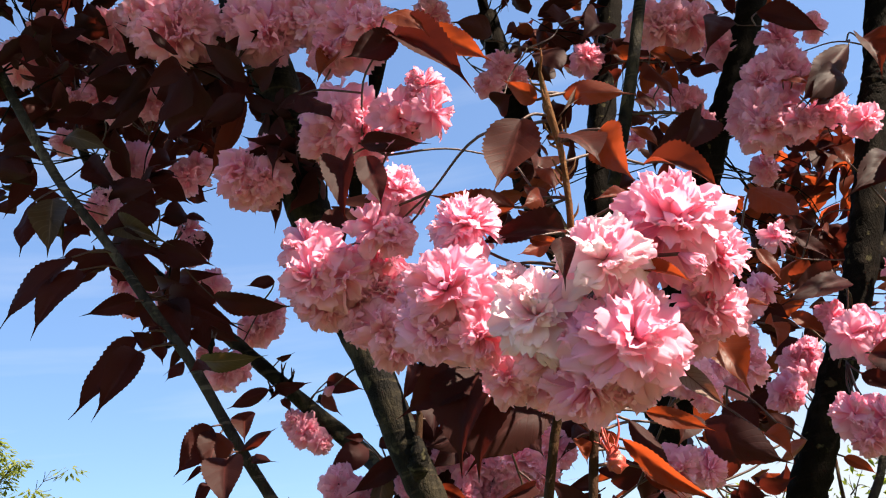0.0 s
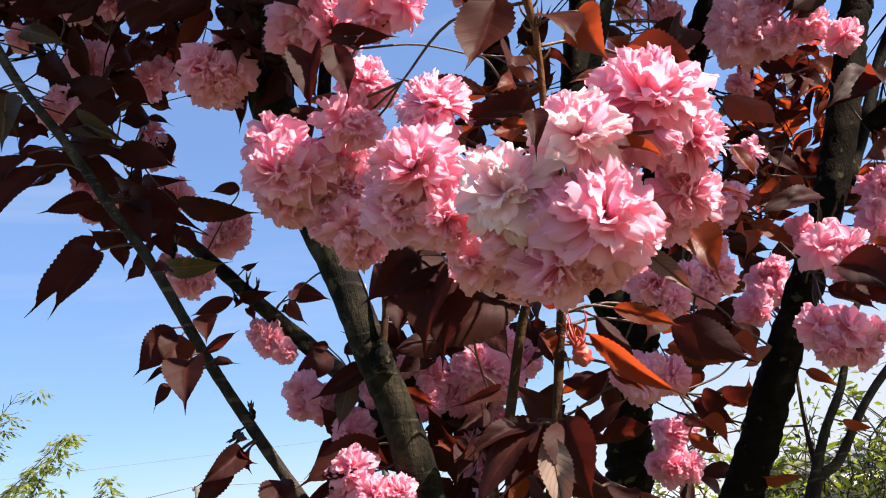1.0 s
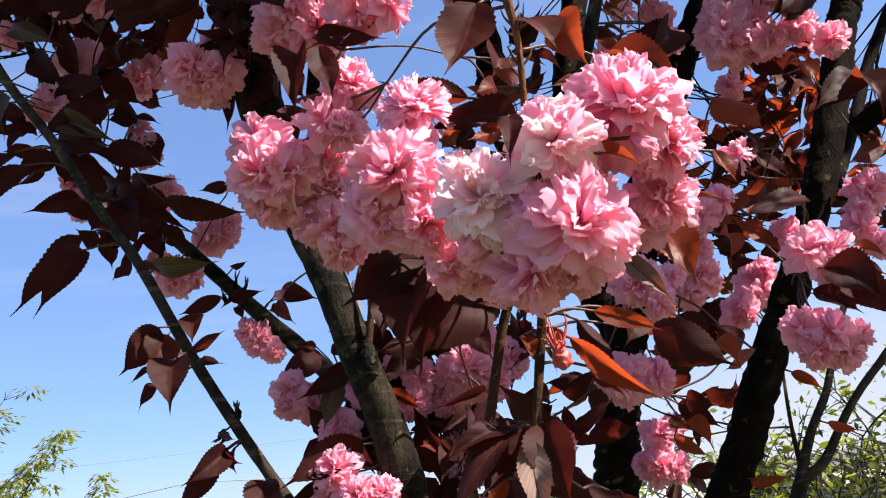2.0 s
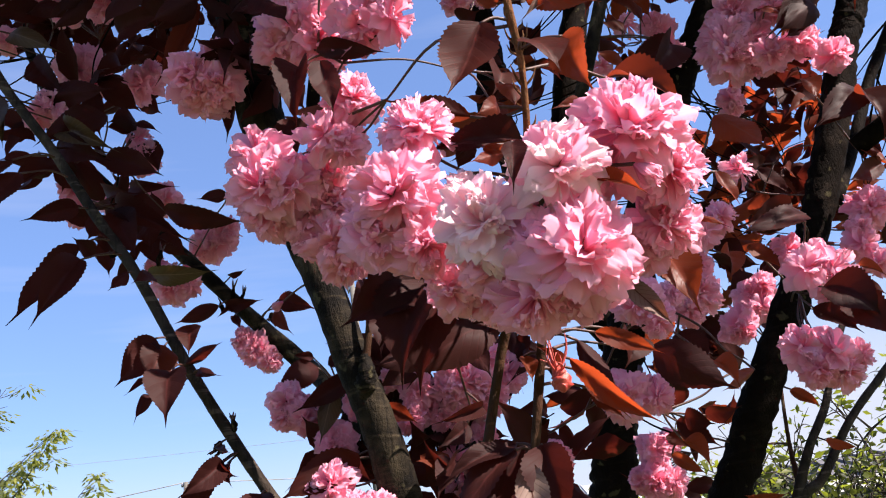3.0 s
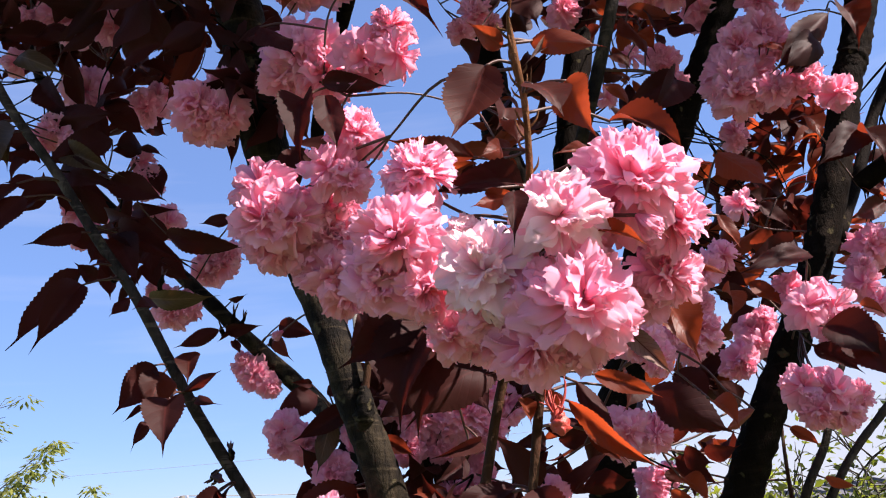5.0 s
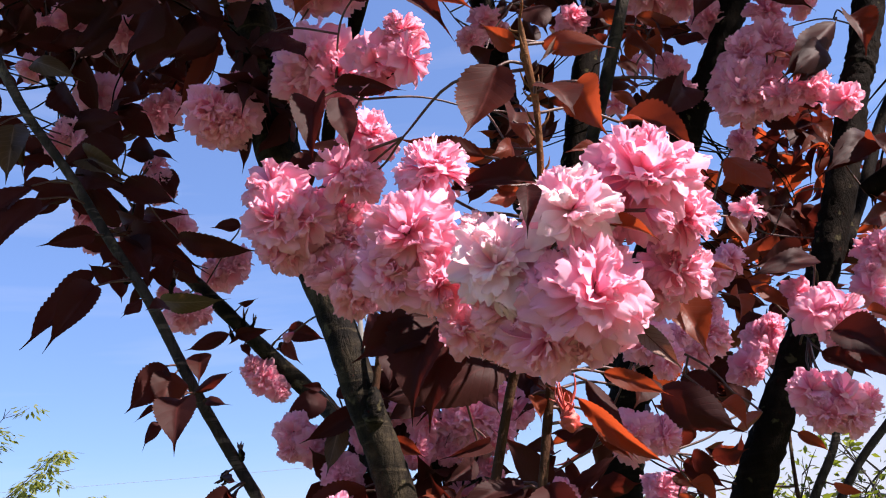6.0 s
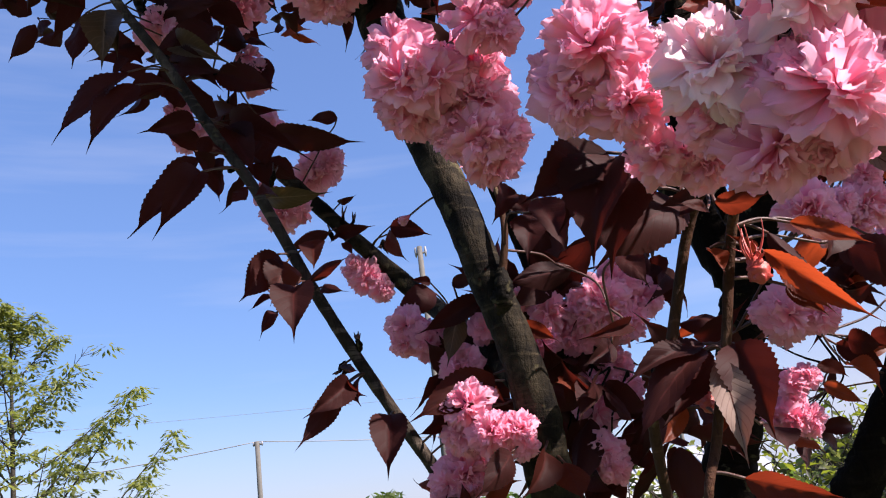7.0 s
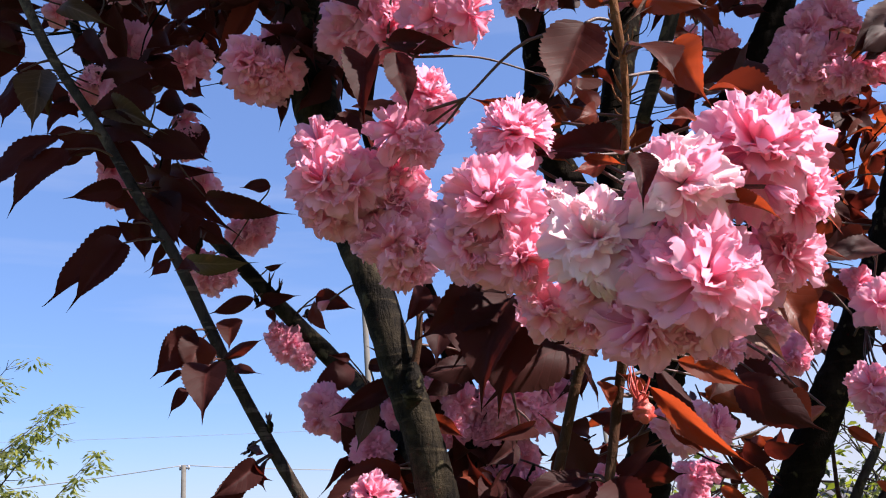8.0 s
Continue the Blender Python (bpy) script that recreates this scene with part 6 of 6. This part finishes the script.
def shrub(foot, height, spread, seed, stems, per, leaf_size, material, label):
    rng = random.Random(seed)
    ob = thing("shrub", foot, label, "shrub", group="green shrubs behind the tree")
    ends = []
    for i in range(stems):
        turn, out = rng.uniform(0, 6.28), spread * rng.uniform(0.15, 1.0)
        a = Vector(foot) + Vector((rng.uniform(-0.08, 0.08), rng.uniform(-0.08, 0.08), -0.02))
        b = Vector(foot) + Vector((math.cos(turn) * out, math.sin(turn) * out, height * rng.uniform(0.5, 1.0)))
        bow = Vector((rng.gauss(0, 0.12), rng.gauss(0, 0.12), 0.12)) * height
        line = smooth_line([(*a, 0.012), (*(a.lerp(b, 0.35) + bow * 0.7), 0.008), (*(a.lerp(b, 0.7) + bow), 0.005), (*b, 0.002)], 5)
        verts, faces, _ = tube(line, 5, 0.05, i)
        for q in line[4:]:
            p = Vector(q[:3])
            e = p + Vector((rng.gauss(0, 1), rng.gauss(0, 1), rng.gauss(0.25, 0.6))).normalized() * rng.uniform(0.12, 0.34)
            v, f, _ = tube(smooth_line([(*p, 0.004), (*(p.lerp(e, 0.5) + Vector((rng.gauss(0, 0.02), rng.gauss(0, 0.02), 0.03))), 0.003), (*e, 0.0012)], 3), 4, first=len(verts))
            verts, faces = verts + v, faces + f
            ends += [e, p.lerp(e, 0.6)]
        part("stem", mesh_of("stem", verts, faces, BARK_FAR), ob)
    places = [e + Vector((rng.gauss(0, 1), rng.gauss(0, 1), rng.gauss(0, 1))) * leaf_size * 0.8 for e in ends if rng.random() < 0.8 for _ in range(per)]
    tagged(part("foliage", mesh_of("foliage", *leaf_cards(rng, places, leaf_size, 0.1), material), ob), kind="stuff")


for i, (x, y, h, s) in enumerate(((1.9, 4.6, 2.0, 0.6), (2.6, 4.9, 2.3, 0.8), (3.3, 5.0, 2.5, 0.8), (1.2, 5.2, 1.9, 0.6), (2.4, 6.2, 2.2, 0.9), (3.9, 5.8, 2.6, 0.9))):
    shrub((x, y, 0), h, s, 30 + i, 22, 4, 0.06, GREEN_SHRUB, "loose green shrub with thin grey twigs and small leaves")
for i, (x, y, h, s) in enumerate(((1.5, 4.6, 1.8, 0.5), (2.2, 4.5, 1.85, 0.55), (2.9, 4.7, 1.9, 0.6), (3.6, 4.9, 2.0, 0.65), (0.8, 5.0, 1.7, 0.5))):
    shrub((x, y, 0), h, s, 50 + i, 34, 6, 0.05, GREEN_DARK, "dense low shrub with dark olive-green leaves")
